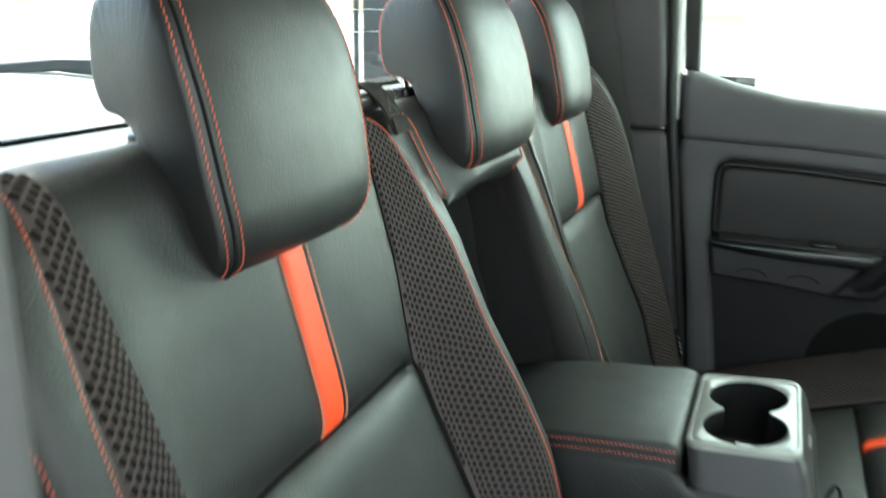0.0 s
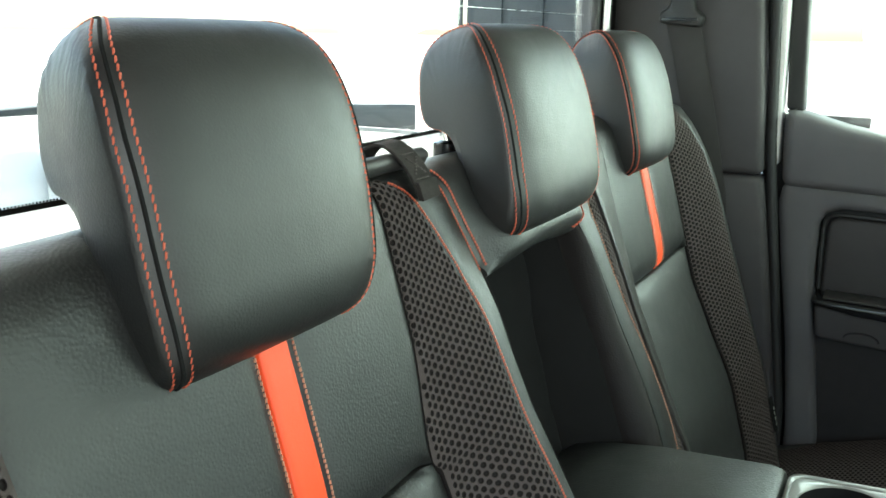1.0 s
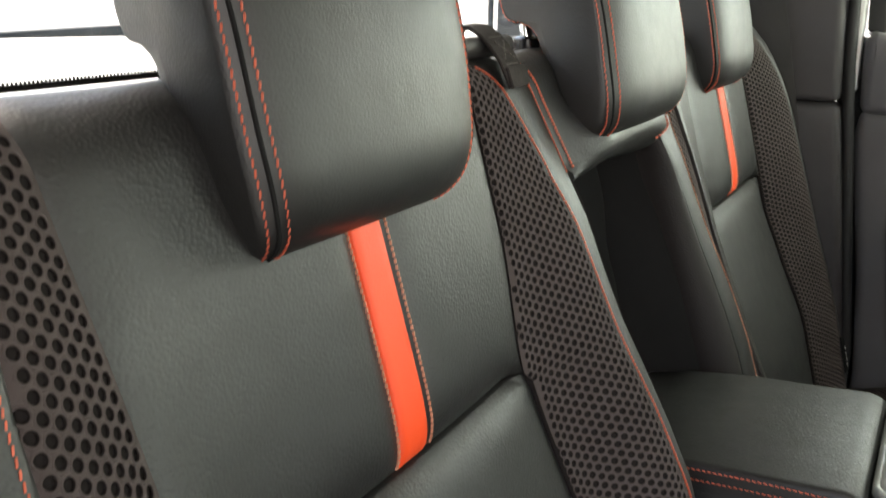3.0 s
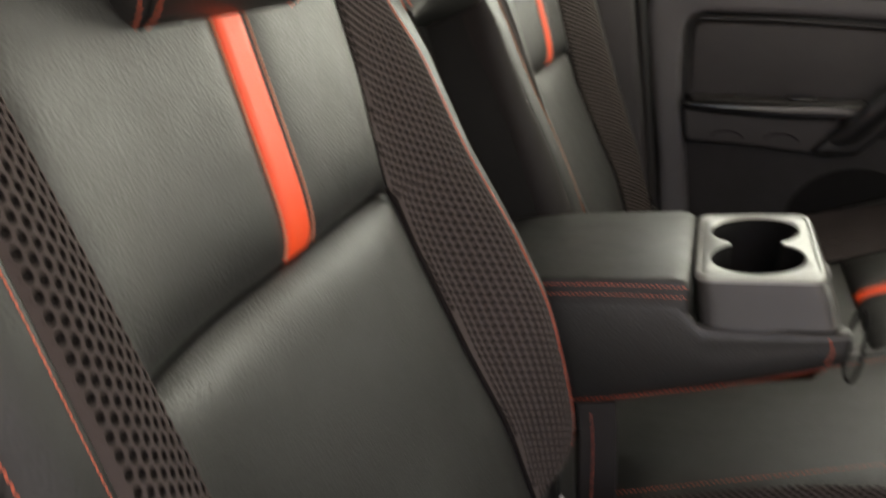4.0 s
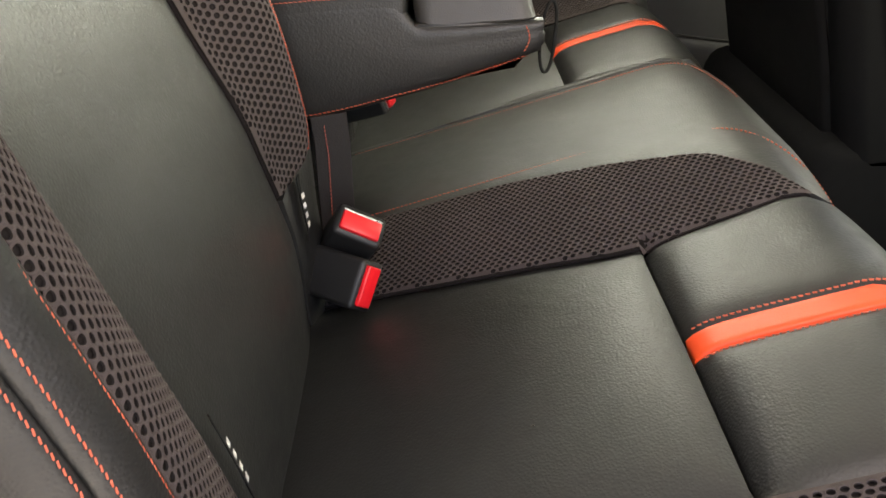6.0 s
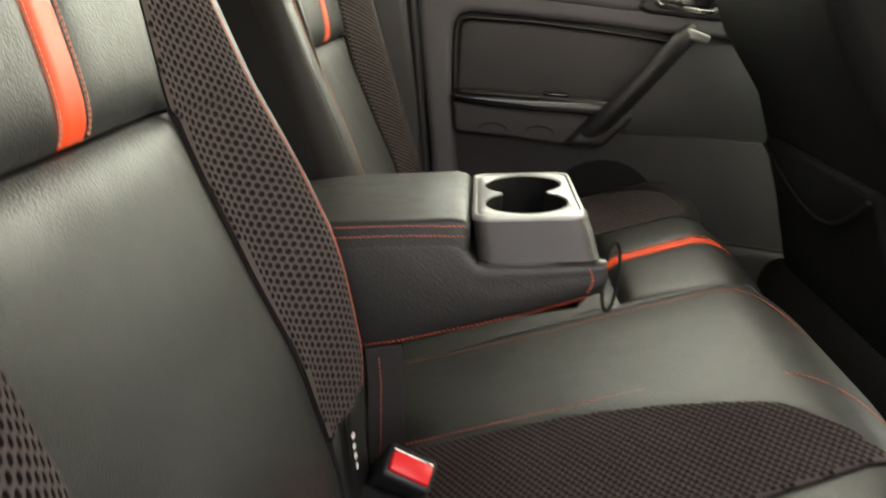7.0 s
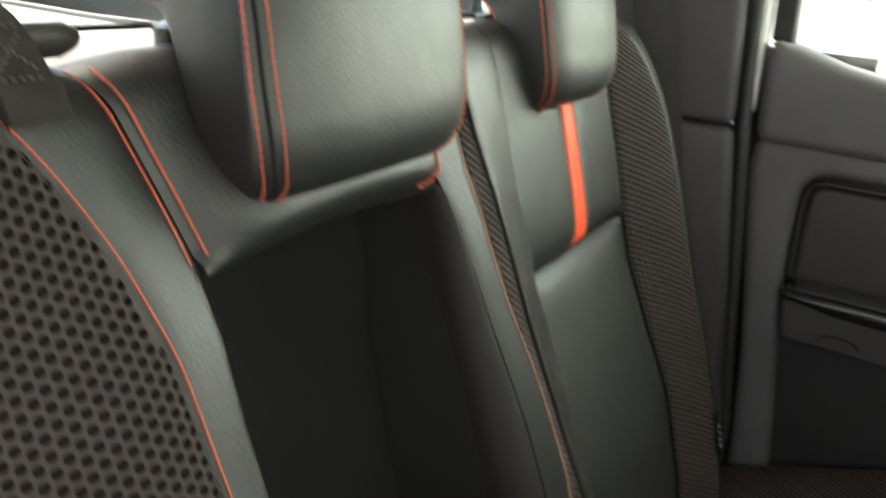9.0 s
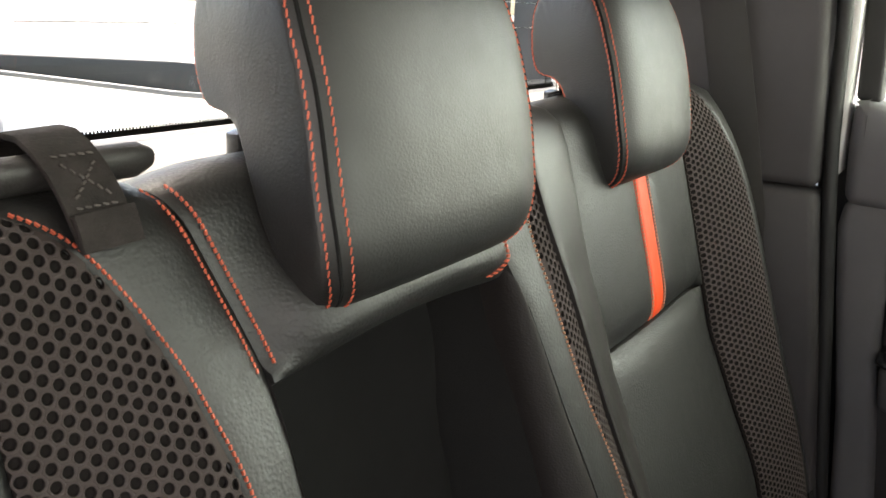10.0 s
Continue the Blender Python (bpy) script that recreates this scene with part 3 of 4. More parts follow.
# ---- backrests ----
def outer_backrest(owner, c, out, wide_pad):
    """One outer seat's padding, in pieces. c: its middle; out: the side on which the door is (+1 or -1)."""
    def P(r, u, low=0.0):
        return on_back(c + out * r, u, back_height(r, u, wide_pad) - low)

    def normal(r, u):
        a = P(r + 0.001, u) - P(r - 0.001, u)
        b = P(r, u + 0.001) - P(r, u - 0.001)
        n = a.cross(b).normalized()
        return n if n.x > 0 or n.z > 0.5 else -n

    def pad(name, r0, r1, u0, u1, mat, label="", ns=14, nt=26, puff=0.0045, soft=0.008, skirt=0.014):
        def fn(s, t, low):
            u = u0 + (u1 - u0) * t
            a, b = r0(u), r1(u)
            return P(a + (b - a) * s, u, low)
        return part(name, sheet_bm(fn, ns, nt, skirt, puff, soft, (0.14, abs(u1 - u0))), mat, owner, label)

    top = 0.262
    edge = lambda u: outer_edge(u, wide_pad)
    inner = lambda u: -inner_edge(u, wide_pad)
    foot = -0.274 if wide_pad else -0.35
    pad("upper_pad", inner, lambda u: -0.0122, 0.001, top, LEATHER)
    pad("upper_pad", lambda u: 0.0122, edge, 0.001, top, LEATHER, ns=20)
    pad("stripe", lambda u: -0.0118, lambda u: 0.0118, 0.002, 0.2, ORANGE, "bright orange leather stripe", 6, 20, 0.0015, 0.002).location = tuple(-0.0012 * B_OUT)
    pad("lower_pad", inner, edge, -0.43, -0.001, LEATHER, ns=26, nt=34, puff=0.007, soft=0.012)
    reach = net_inner if wide_pad else far_net
    # net inserts over a dark backing; the net runs on under the seams
    pad("net_backing", lambda u: -reach(u), inner, foot - 0.002, 0.204, NET_BACK, "", 24, 70, 0.003, 0.004, 0.002).location = tuple(-0.0021 * B_OUT)
    pad("net_backing", edge, net_outer, -0.42, 0.215, NET_BACK, "", 24, 70, 0.003, 0.004, 0.002).location = tuple(-0.0021 * B_OUT)

    net_part(net_bm(P, lambda u: -reach(u), inner, foot, 0.206), owner, "charcoal honeycomb net fabric")
    net_part(net_bm(P, edge, net_outer, -0.415, 0.214), owner, "charcoal honeycomb net fabric")
    # leather round the outer bolster, and its back edge
    pad("side_bolster", lambda u: net_outer(u) + 0.0005, lambda u: 0.2300, -0.43, 0.245, LEATHER, "", 12, 28, 0.002, 0.005, 0.01)
    pad("rear_bolster", lambda u: 0.2312, lambda u: 0.262, -0.43, 0.245, LEATHER, "", 8, 28, 0.002, 0.005, 0.03)
    # stitching
    us = np.linspace(0.002, 0.2, 60)
    for r in (-0.0154, 0.0154):
        part("stitching", stitches_bm([P(r, u, 0.0013) for u in us], [normal(r, u) for u in us], 0.0028, 0.0005, 0.0006), THREAD_PALE, owner, "orange thread")
    us = np.linspace(-0.42, 0.22, 120)
    if wide_pad:
        part("stitching", stitches_bm([P(net_outer(u) + 0.004, u, 0.0004) for u in us], [normal(net_outer(u) + 0.004, u) for u in us], 0.0030, 0.0005, 0.0007), THREAD, owner, "orange thread")
    for r in (0.2268, 0.2342):
        part("stitching", stitches_bm([P(r, u, -0.0002) for u in us], [normal(r, u) for u in us], 0.0034, 0.0006, 0.0008), THREAD, owner, "orange thread")
    us = np.linspace(foot + 0.012, 0.204, 110)
    if wide_pad:
        part("stitching", stitches_bm([P(-reach(u) - 0.004, u, 0.0014) for u in us], [normal(-reach(u) - 0.004, u) for u in us], 0.0024, 0.0005, 0.0008), THREAD, owner, "orange thread")
    # sewn-in labels in the lower seams, their print as plain bars
    for rt, ut in ((-0.1655, -0.297), (0.1375, -0.287)) if wide_pad else ((net_outer(-0.29) - 0.006, -0.29),):
        lab = part("sewn_label", sheet_bm(lambda s, t, low: P(rt + 0.008 * (s - 0.5) - 0.008 * (t - 0.5) * (rt < 0), ut + 0.055 * (t - 0.5), low * 0.1 - 0.003 - 0.003 * s), 3, 6, 0.01, 0.0), PIPING, owner, "small black sewn-in label")
        for k in range(4):
            a = ut + 0.010 - 0.0085 * k
            part("print_bar", sheet_bm(lambda s, t, low: P(rt + 0.0045 * (s - 0.5) - 0.008 * (a - ut) / 0.055 * (rt < 0), a + 0.0048 * (t - 0.5), low * 0.1 - 0.0063), 1, 1, 0.001, 0.0), LABEL_WHITE, lab, "pale printed bar")


wide = thing("bench_seat_back", "black leather backrest for two seats, orange stripe and net bolsters", "seat back")
outer_backrest(wide, -0.35, -1, 1.0)
BACK_FRAME = Matrix(((0, B_UP.x, B_OUT.x, 0), (1, 0, 0, 0), (0, B_UP.z, B_OUT.z, 0.66), (0, 0, 0, 1)))
part("shell", prism_bm([(-0.595, -0.43), (-0.128, -0.43), (-0.128, 0.16), (-0.595, 0.16)], "z", -0.12, -0.03, 0.02), PLASTIC_DARK, wide).matrix_world = BACK_FRAME
part("shell", prism_bm([(-0.595, -0.43), (0.166, -0.43), (0.166, 0.17), (-0.595, 0.17)], "z", -0.16, -0.112, 0.01), PLASTIC_DARK, wide).matrix_world = BACK_FRAME
narrow = thing("single_seat_back", "black leather single backrest with orange stripe and net bolsters", "seat back")
outer_backrest(narrow, 0.35, 1, 0.0)
part("shell", prism_bm([(0.170, -0.43), (0.595, -0.43), (0.595, 0.16), (0.170, 0.16)], "z", -0.16, -0.03, 0.02), PLASTIC_DARK, narrow).matrix_world = BACK_FRAME


flange_l = curve([(0.27, 0.150), (0.2, 0.157), (0.142, 0.163), (0.08, 0.173), (0.0, 0.185), (-0.13, 0.204), (-0.3, 0.214), (-0.45, 0.22)])
flange_r = lambda u: 0.35 - far_inner(u) + 0.010


def flange(s, t, low):
    u = -0.40 + 0.66 * t
    v = flange_l(u) + (flange_r(u) - flange_l(u)) * s
    return on_back(v, u, back_height(v - 0.35, u, 0.0) + 0.0045 * (1 - s) + 0.0005 - low)


part("edge_band", sheet_bm(flange, 16, 34, 0.012, 0.002, 0.003, (0.06, 0.6)), EDGE_BAND, narrow, "grey-brown woven edge band")


# ---- middle of the backrest: pad over the armrest's recess ----
REC_L, REC_R, REC_TOP, REC_DEEP = -0.112, 0.106, 0.100, -0.085
rec_left = curve([(0.3, -0.1035), (0.11, -0.1035), (0.09, -0.105), (0.05, -0.110), (0.0, -0.1135), (-0.1, -0.116), (-0.45, -0.118)])


seam_deep = curve([(0.12, -0.018), (0.08, -0.018), (0.02, -0.010), (-0.06, -0.003), (-0.15, 0.001), (-0.45, 0.002)])
fold_at = curve([(0.12, 0.098), (0.08, 0.096), (0.05, 0.092), (-0.02, 0.080), (-0.11, 0.080), (-0.45, 0.082)])
ridge_at = curve([(0.12, 0.108), (0.08, 0.116), (0.0, 0.126), (-0.1, 0.134), (-0.45, 0.142)])


def mid_height(v, u):
    """Outer strip on both sides of the recess, following the inner bolsters."""
    if v < -0.145:
        return back_height(-0.35 - v, u)
    return inner_crest(u) - 0.004 * smooth01((0.147 + v) / 0.03) if v < 0 else 0.55 * inner_crest(u) - 0.001 * smooth01((0.147 - v) / 0.03)


def strip(name, v0, v1, u0, u1, mat=None, skirt=0.03, puff=0.004):
    def fn(s, t, low):
        u = u0 + (u1 - u0) * t
        a, b = v0(u), v1(u)
        v = a + (b - a) * s
        return on_back(v, u, mid_height(v, u) - low)
    return part(name, sheet_bm(fn, 10, 26, skirt, puff, 0.006, (0.05, abs(u1 - u0))), mat or LEATHER, wide)
stitch_left = curve([(0.22, -0.130), (0.205, -0.126), (0.101, -0.1035), (0.08, -0.103)])


strip("recess_bolster", lambda u: -0.35 + net_inner(u) + 0.0008, lambda u: rec_left(u) if u < REC_TOP else stitch_left(u), -0.43, 0.262)
strip("recess_bolster", lambda u: ridge_at(u) if u < REC_TOP else table(u, [(0.1, 0.1125), (0.13, 0.101), (0.2, 0.118), (0.3, 0.12)]), lambda u: 0.35 - far_net(u) - 0.0008, -0.43, 0.262, puff=0.002)
us = np.linspace(-0.33, 0.2, 110)
part("stitching", stitches_bm([on_back(0.3455 - far_net(u), u, mid_height(0.15, u) + 0.0004) for u in us], [B_OUT] * 110, 0.0022, 0.0012, 0.0006), THREAD_PALE, wide, "orange thread")
us = np.linspace(0.110, 0.214, 40)
part("stitching", stitches_bm([on_back(stitch_left(u) - 0.005, u, mid_height(-0.12, u) - 0.0011) for u in us], [B_OUT] * 40, 0.0025, 0.0004, 0.0009), THREAD, wide, "orange thread")


def lip(v, t):
    """The middle pad's section: from the top edge down and round its lower lip into the recess."""
    rows = [(0.0, 0.262, -0.002), (0.3, 0.18, -0.004), (0.45, 0.155, 0.004), (0.55, 0.139, 0.014), (0.63, 0.127, 0.021), (0.70, 0.117, 0.022), (0.76, 0.109, 0.015), (0.82, 0.102, -0.001), (0.9, 0.097, -0.024), (1.0, 0.093, REC_DEEP - 0.01)]
    sag = 0.007 * (1 - (v / 0.11) ** 2)
    return table(t, [(a, b) for a, b, _ in rows]) + (sag if t > 0.6 else sag * t / 0.6), table(t, [(a, c) for a, _, c in rows])


def mid_pad(s, t, low):
    u, _ = lip(0, t)
    a = stitch_left(u) + 0.0006
    b = table(u, [(0.1, REC_R - 0.001), (0.13, 0.100), (0.2, 0.117), (0.3, 0.119)])
    v = a + (b - a) * s
    u, w = lip(v, t)
    w += (mid_height(-0.12, u) - w) * (1 - smooth01(s / 0.18)) * (1 - smooth01((t - 0.72) / 0.12))
    w -= 0.012 * smooth01((s - 0.86) / 0.14) * smooth01((t - 0.4) / 0.2) * (1 - smooth01((t - 0.74) / 0.1))
    return on_back(v, u, w - low)


def pad_cord(s, t0, t1, n=14):
    """A line over the middle pad, from its top edge down."""
    return [mid_pad(s(k / (n - 1)), t0 + (t1 - t0) * k / (n - 1), -0.0008) for k in range(n)]


part("cord", tube_bm(pad_cord(lambda f: 0.33 + 0.10 * f, 0.16, 0.60), 0.0011, 6), PIPING, wide, "thin black cord")
part("middle_pad", sheet_bm(mid_pad, 16, 40, 0.006, 0.003, 0.006, (0.2, 0.2)), LEATHER, wide)
part("stitching", stitches_bm([mid_pad(0.020, t, -0.0004) for t in np.linspace(0.175, 0.745, 40)], [B_OUT] * 40, 0.0025, 0.0004, 0.0009), THREAD, wide, "orange thread")
for ds in (0.0, 0.032):
    pts = [mid_pad(table(t, [(0.36, 0.910), (0.50, 0.920), (0.60, 0.915), (0.68, 0.890), (0.76, 0.840), (0.80, 0.80)]) + ds, t, -0.0006) for t in np.linspace(0.36, 0.79, 26)]
    part("stitching", stitches_bm(pts, [B_OUT] * 26, 0.0030, 0.0006, 0.0008), THREAD, wide, "orange thread")


def recess_panel(fn, name, mat, label=""):
    def place(s, t, low):
        u = REC_TOP + 0.006 - 0.53 * t
        v, w = fn(s, u)
        return on_back(v, u, w - low)
    return part(name, sheet_bm(place, 18, 30, 0.006, 0.0025, 0.004, (0.1, 0.5)), mat, wide, label)


def ripple(s, u):
    return 0.0022 * math.sin(24 * u + 5 * s) * math.sin(math.pi * s) + 0.0012 * math.sin(70 * u - 9 * s) * s


recess_panel(lambda s, u: (REC_L - 0.012 + (fold_at(u) + 0.004 - REC_L + 0.012) * s, REC_DEEP + 0.022 * smooth01((s - 0.55) / 0.45) + ripple(s, u)), "recess_lining", RECESS_CLOTH, "black cloth lining of the recess")
recess_panel(lambda s, u: (fold_at(u) + (0.113 - fold_at(u)) * s, -0.067 + (seam_deep(u) + 0.067) * s + 0.5 * ripple(s, u)), "recess_lining", RECESS_CLOTH, "black cloth lining of the recess")
recess_panel(lambda s, u: (0.110 + (ridge_at(u) - 0.110) * s ** 1.5 - 0.003 * math.sin(math.pi * s), seam_deep(u) - 0.004 + (mid_height(0.12, u) - 0.001 - seam_deep(u) + 0.004) * math.sin(math.pi / 2 * s)), "recess_side", RECESS_VINYL, "dark brown vinyl side")


def left_wall(s, t, low):
    u = REC_TOP + 0.008 - 0.53 * t
    return on_back(rec_left(u) + 0.010 * s - 0.001, u, (mid_height(REC_L, u) - 0.002) * (1 - s) + (REC_DEEP - 0.005) * s)


part("recess_side", sheet_bm(left_wall, 10, 16, 0.0, 0.0), LEATHER_SOFT, wide)


# ---- head restraints ----
HR_SIDE = [(-0.001, 0.1300), (0.012, 0.1318), (0.0245, 0.1405), (0.0320, 0.1580), (0.0350, 0.183), (0.0368, 0.208), (0.0370, 0.238), (0.0340, 0.270), (0.0255, 0.294), (0.011, 0.307), (-0.008, 0.3115), (-0.026, 0.307), (-0.038, 0.291),
           (-0.044, 0.264), (-0.045, 0.245), (-0.041, 0.236), (-0.030, 0.230), (-0.022, 0.220), (-0.019, 0.200), (-0.015, 0.165), (-0.009, 0.138)]


def closed_spline(points, n):
    out, m = [], len(points)
    for i in range(n):
        f = i / n * m
        k, t = int(f), f - int(f)
        p = [np.array(points[(k + d) % m]) for d in (-1, 0, 1, 2)]
        q = 0.5 * (2 * p[1] + (p[2] - p[0]) * t + (2 * p[0] - 5 * p[1] + 4 * p[2] - p[3]) * t * t + (3 * p[1] - p[0] - 3 * p[2] + p[3]) * t ** 3)
        out.append((float(q[0]), float(q[1])))
    return out


HR_LOOP = closed_spline(HR_SIDE, 140)


hr_front = curve([(0.125, 0.068), (0.135, 0.074), (0.15, 0.080), (0.17, 0.084), (0.205, 0.0875), (0.245, 0.0885), (0.27, 0.086), (0.29, 0.081), (0.302, 0.073), (0.312, 0.061)])
hr_back = curve([(0.125, 0.066), (0.2, 0.074), (0.25, 0.074), (0.28, 0.070), (0.30, 0.062), (0.312, 0.054)])


def hr_half(w, u):
    f = smooth01((w + 0.055) / 0.085)
    return hr_back(u) + (hr_front(u) - hr_back(u)) * f


def hr_place(c, w, u, side, shrink=1.0):
    """side: -1..1 over the front, beyond that the cheek; shrink pulls the loop to its middle for the cheeks."""
    w0, u0 = -0.010, 0.225
    crown = (0.006 * (1 - min(1, abs(side)) ** 2) - 0.010 * min(1, abs(side)) ** 7) * smooth01((w + 0.01) / 0.04)
    forth = (0.0100 + 0.002 * (0.311 - u) / 0.18) * smooth01((w + 0.045) / 0.06) if abs(c) < 0.1 else 0.0
    ww, uu = w0 + (w + crown + forth - w0) * shrink, u0 + (u - u0) * shrink
    if abs(side) > 1:
        v = math.copysign(hr_half(ww, uu) + 0.003 * (1 - shrink ** 2), side)
    else:
        v = side * hr_half(w, u)
    if side < 0:  # the chin spreads towards its near corner
        v -= (0.004 if c < -0.1 else 0.012 if c < 0.1 else 0.004) * smooth01((0.245 - uu) / 0.11) * min(1, abs(side)) ** 2 * smooth01((w + 0.03) / 0.03)
    p = B_ZERO + B_UP * uu + B_OUT * ww
    if abs(c) < 0.1:
        v, p = 1.06 * v + 0.0105, p - B_UP * (0.001 * (0.311 - uu) / 0.18)  # the middle one is larger and deeper
    if c > 0.1:
        v, p = 0.95 * v - 0.001, p + B_UP * (0.003 * (0.311 - uu) / 0.18)
    if c < -0.1:
        v += 0.004 * (uu - 0.15) / 0.15  # the near one stands a little askew
    return Vector((p.x, c + v, p.z))


def head_restraint(c, label):
    hr = thing("head_restraint", label, "headrest", "rear head restraints")
    bm = bmesh.new()
    rings = []
    plan = [(-2, k) for k in (0.0, 0.25, 0.5, 0.72, 0.88, 0.955)] + [(-1.0, 0.972)] + [(s, 1.0 if abs(s) < 0.95 else 0.99) for s in np.linspace(-0.975, 0.975, 31)] + [(1.0, 0.972)] + [(2, k) for k in (0.955, 0.88, 0.72, 0.5, 0.25, 0.0)]
    for side, k in plan:
        if k == 0:
            rings.append([bm.verts.new(hr_place(c, -0.01, 0.225, side, 0.0))])
        else:
            ring = [hr_place(c, w, u, side, k) for w, u in HR_LOOP]
            if abs(side) > 1 and k > 0.7:  # leather gathered into the seam round the crown
                for i, (w, u) in enumerate(HR_LOOP):
                    fold = 0.0011 * smooth01((u - 0.262) / 0.03) * (0.6 + 0.4 * math.sin(1.7 * i)) * math.sin(i * math.tau / 5.3)
                    ring[i].y += math.copysign(fold * smooth01((k - 0.66) / 0.22), side)
            rings.append([bm.verts.new(p) for p in ring])
    n = len(HR_LOOP)
    for a, b in zip(rings, rings[1:]):
        for i in range(n):
            if len(a) == 1:
                bm.faces.new((a[0], b[(i + 1) % n], b[i]))
            elif len(b) == 1:
                bm.faces.new((a[i], a[(i + 1) % n], b[0]))
            else:
                bm.faces.new((a[i], a[(i + 1) % n], b[(i + 1) % n], b[i]))
    part("cushion", bm, LEATHER_TAUT, hr)
    run = HR_LOOP
    # seams on both front edges: piping with a row of stitches on either side, from the rear of the crown down to the chin
    i0 = min(range(n), key=lambda i: abs(run[i][0] + 0.036) + abs(run[i][1] - 0.296))
    i1 = min(range(n), key=lambda i: abs(run[i][0] + 0.006) + abs(run[i][1] - 0.133))
    seq = [run[i % n] for i in range(i1, i0 + 1)] if i1 < i0 else [run[i % n] for i in range(i1, i0 + n + 1)]
    if len(seq) > n // 2 + 8:
        seq = [run[i % n] for i in range(i0, i1 + n + 1)]
    rows = {-0.35: (0.880, 0.925, 0.968), 0.0: (0.905, 0.950, 0.990), 0.35: (0.945, 0.985, 1.0)}[c]
    for sgn in (-1, 1):
        inner, seam, outer = rows if sgn < 0 else (0.865, 0.93, 0.985)
        pts = [hr_place(c, w, u, sgn * seam, 0.9975 if seam < 0.95 else 0.986) for w, u in seq]
        part("piping", tube_bm(pts, 0.0011, 8), PIPING, hr)
        for side, k in ((sgn * inner, 1.001 if inner < 0.95 else 0.992), (sgn * outer, 1.0 if outer < 0.95 else 0.991 if outer < 0.98 else 0.985 if outer < 1 else 0.974)):
            q = [hr_place(c, w, u, side, k) for w, u in seq]
            mid = Vector((0, c, 0)) + B_ZERO + B_UP * 0.225 + B_OUT * -0.01
            nn = [(p - mid).normalized() if abs(side) < 1 else Vector((0, sgn, 0)) for p in q]
            q = [p + m * 0.0003 for p, m in zip(q, nn)]
            part("stitching", stitches_bm(q, nn, 0.0038, 0.0005, 0.00075), THREAD, hr, "orange thread")
    # posts and the cap under the rear
    for dv in (-0.048, 0.048):
        a, b = B_ZERO + B_UP * 0.19 + B_OUT * -0.042, B_ZERO + B_UP * 0.25 + B_OUT * -0.036
        part("post", tube_bm([(a.x, c + dv, a.z), (b.x, c + dv, b.z)], 0.005, 12), CHROME, hr, "chrome post")
        g = B_ZERO + B_UP * 0.2155 + B_OUT * -0.040
        part("post_guide", tube_bm([(g.x, c + dv, g.z - 0.012), (g.x, c + dv, g.z + 0.004), (g.x, c + dv, g.z + 0.006)], lambda f: 0.0125 - 0.005 * (f > 0.9), 14), PLASTIC_GLOSS, hr, "black plastic guide")
    cap = [hr_place(c, -0.040, 0.2370, s, 0.995) for s in np.linspace(-0.86, 0.86, 9)]
    part("rear_cap", tube_bm(cap, 0.0055, 8), PLASTIC_DARK, hr, "black plastic cap")
    return hr


head_restraint(-0.35, "black leather head restraint with orange double stitching, near seat")
head_restraint(0.0, "black leather head restraint with orange double stitching over the armrest")
head_restraint(0.35, "black leather head restraint with orange double stitching, by the closed door")


# ---- cushions ----
C_SLOPE = math.atan(0.36)
C_D = Vector((math.cos(C_SLOPE), 0, math.sin(C_SLOPE)))
C_N = Vector((-math.sin(C_SLOPE), 0, math.cos(C_SLOPE)))
C_EDGE, C_R = 0.520, 0.055


def on_cushion(x, y, h):
    """A place on the seat cushion; past its front edge the surface rolls down."""
    base = Vector((min(x, C_EDGE), y, 0.379 + 0.36 * (min(x, C_EDGE) - 0.414)))
    if x <= C_EDGE:
        return base + C_N * h
    run = (x - C_EDGE) / math.cos(C_SLOPE)
    a = min(run / C_R, 1.95)
    p = base + C_D * ((C_R + h) * math.sin(a)) + C_N * ((C_R + h) * math.cos(a) - C_R)
    over = run - a * C_R
    return p + (C_D * math.cos(a) - C_N * math.sin(a)) * over


def c_normal(x, y):
    return C_N if x < C_EDGE else (C_D * math.sin(min(1.95, (x - C_EDGE) / math.cos(C_SLOPE) / C_R)) + C_N * math.cos(min(1.95, (x - C_EDGE) / math.cos(C_SLOPE) / C_R)))
c_inner = curve([(0.08, 0.168), (0.18, 0.178), (0.32, 0.199), (0.40, 0.212), (0.47, 0.203), (0.55, 0.191), (0.8, 0.19)])
c_net_in = curve([(0.08, 0.036), (0.28, 0.039), (0.386, 0.056), (0.45, 0.077), (0.488, 0.094), (0.523, 0.137), (0.55, 0.189), (0.8, 0.189)])
c_net_out = curve([(0.08, 0.62), (0.15, 0.640), (0.27, 0.674), (0.41, 0.662), (0.47, 0.64), (0.515, 0.60), (0.54, 0.55), (0.56, 0.497), (0.8, 0.497)])


def c_height(y, x):
    y = abs(y)
    h = 0.004 * max(0, 1 - ((y - 0.35) / 0.14) ** 2)
    if y > 0.49:
        h += 0.014 * smooth01((y - 0.49) / 0.1) - 0.10 * max(0.0, (y - 0.655) / 0.05) ** 2
    if x > 0.4045 and y > 0.2:
        h -= 0.011 * math.exp(-(x - 0.4045) / 0.010) * smooth01((0.486 - y) / 0.004)
    if y < 0.2:
        h += 0.006 * smooth01((0.2 - y) / 0.12)
    return h


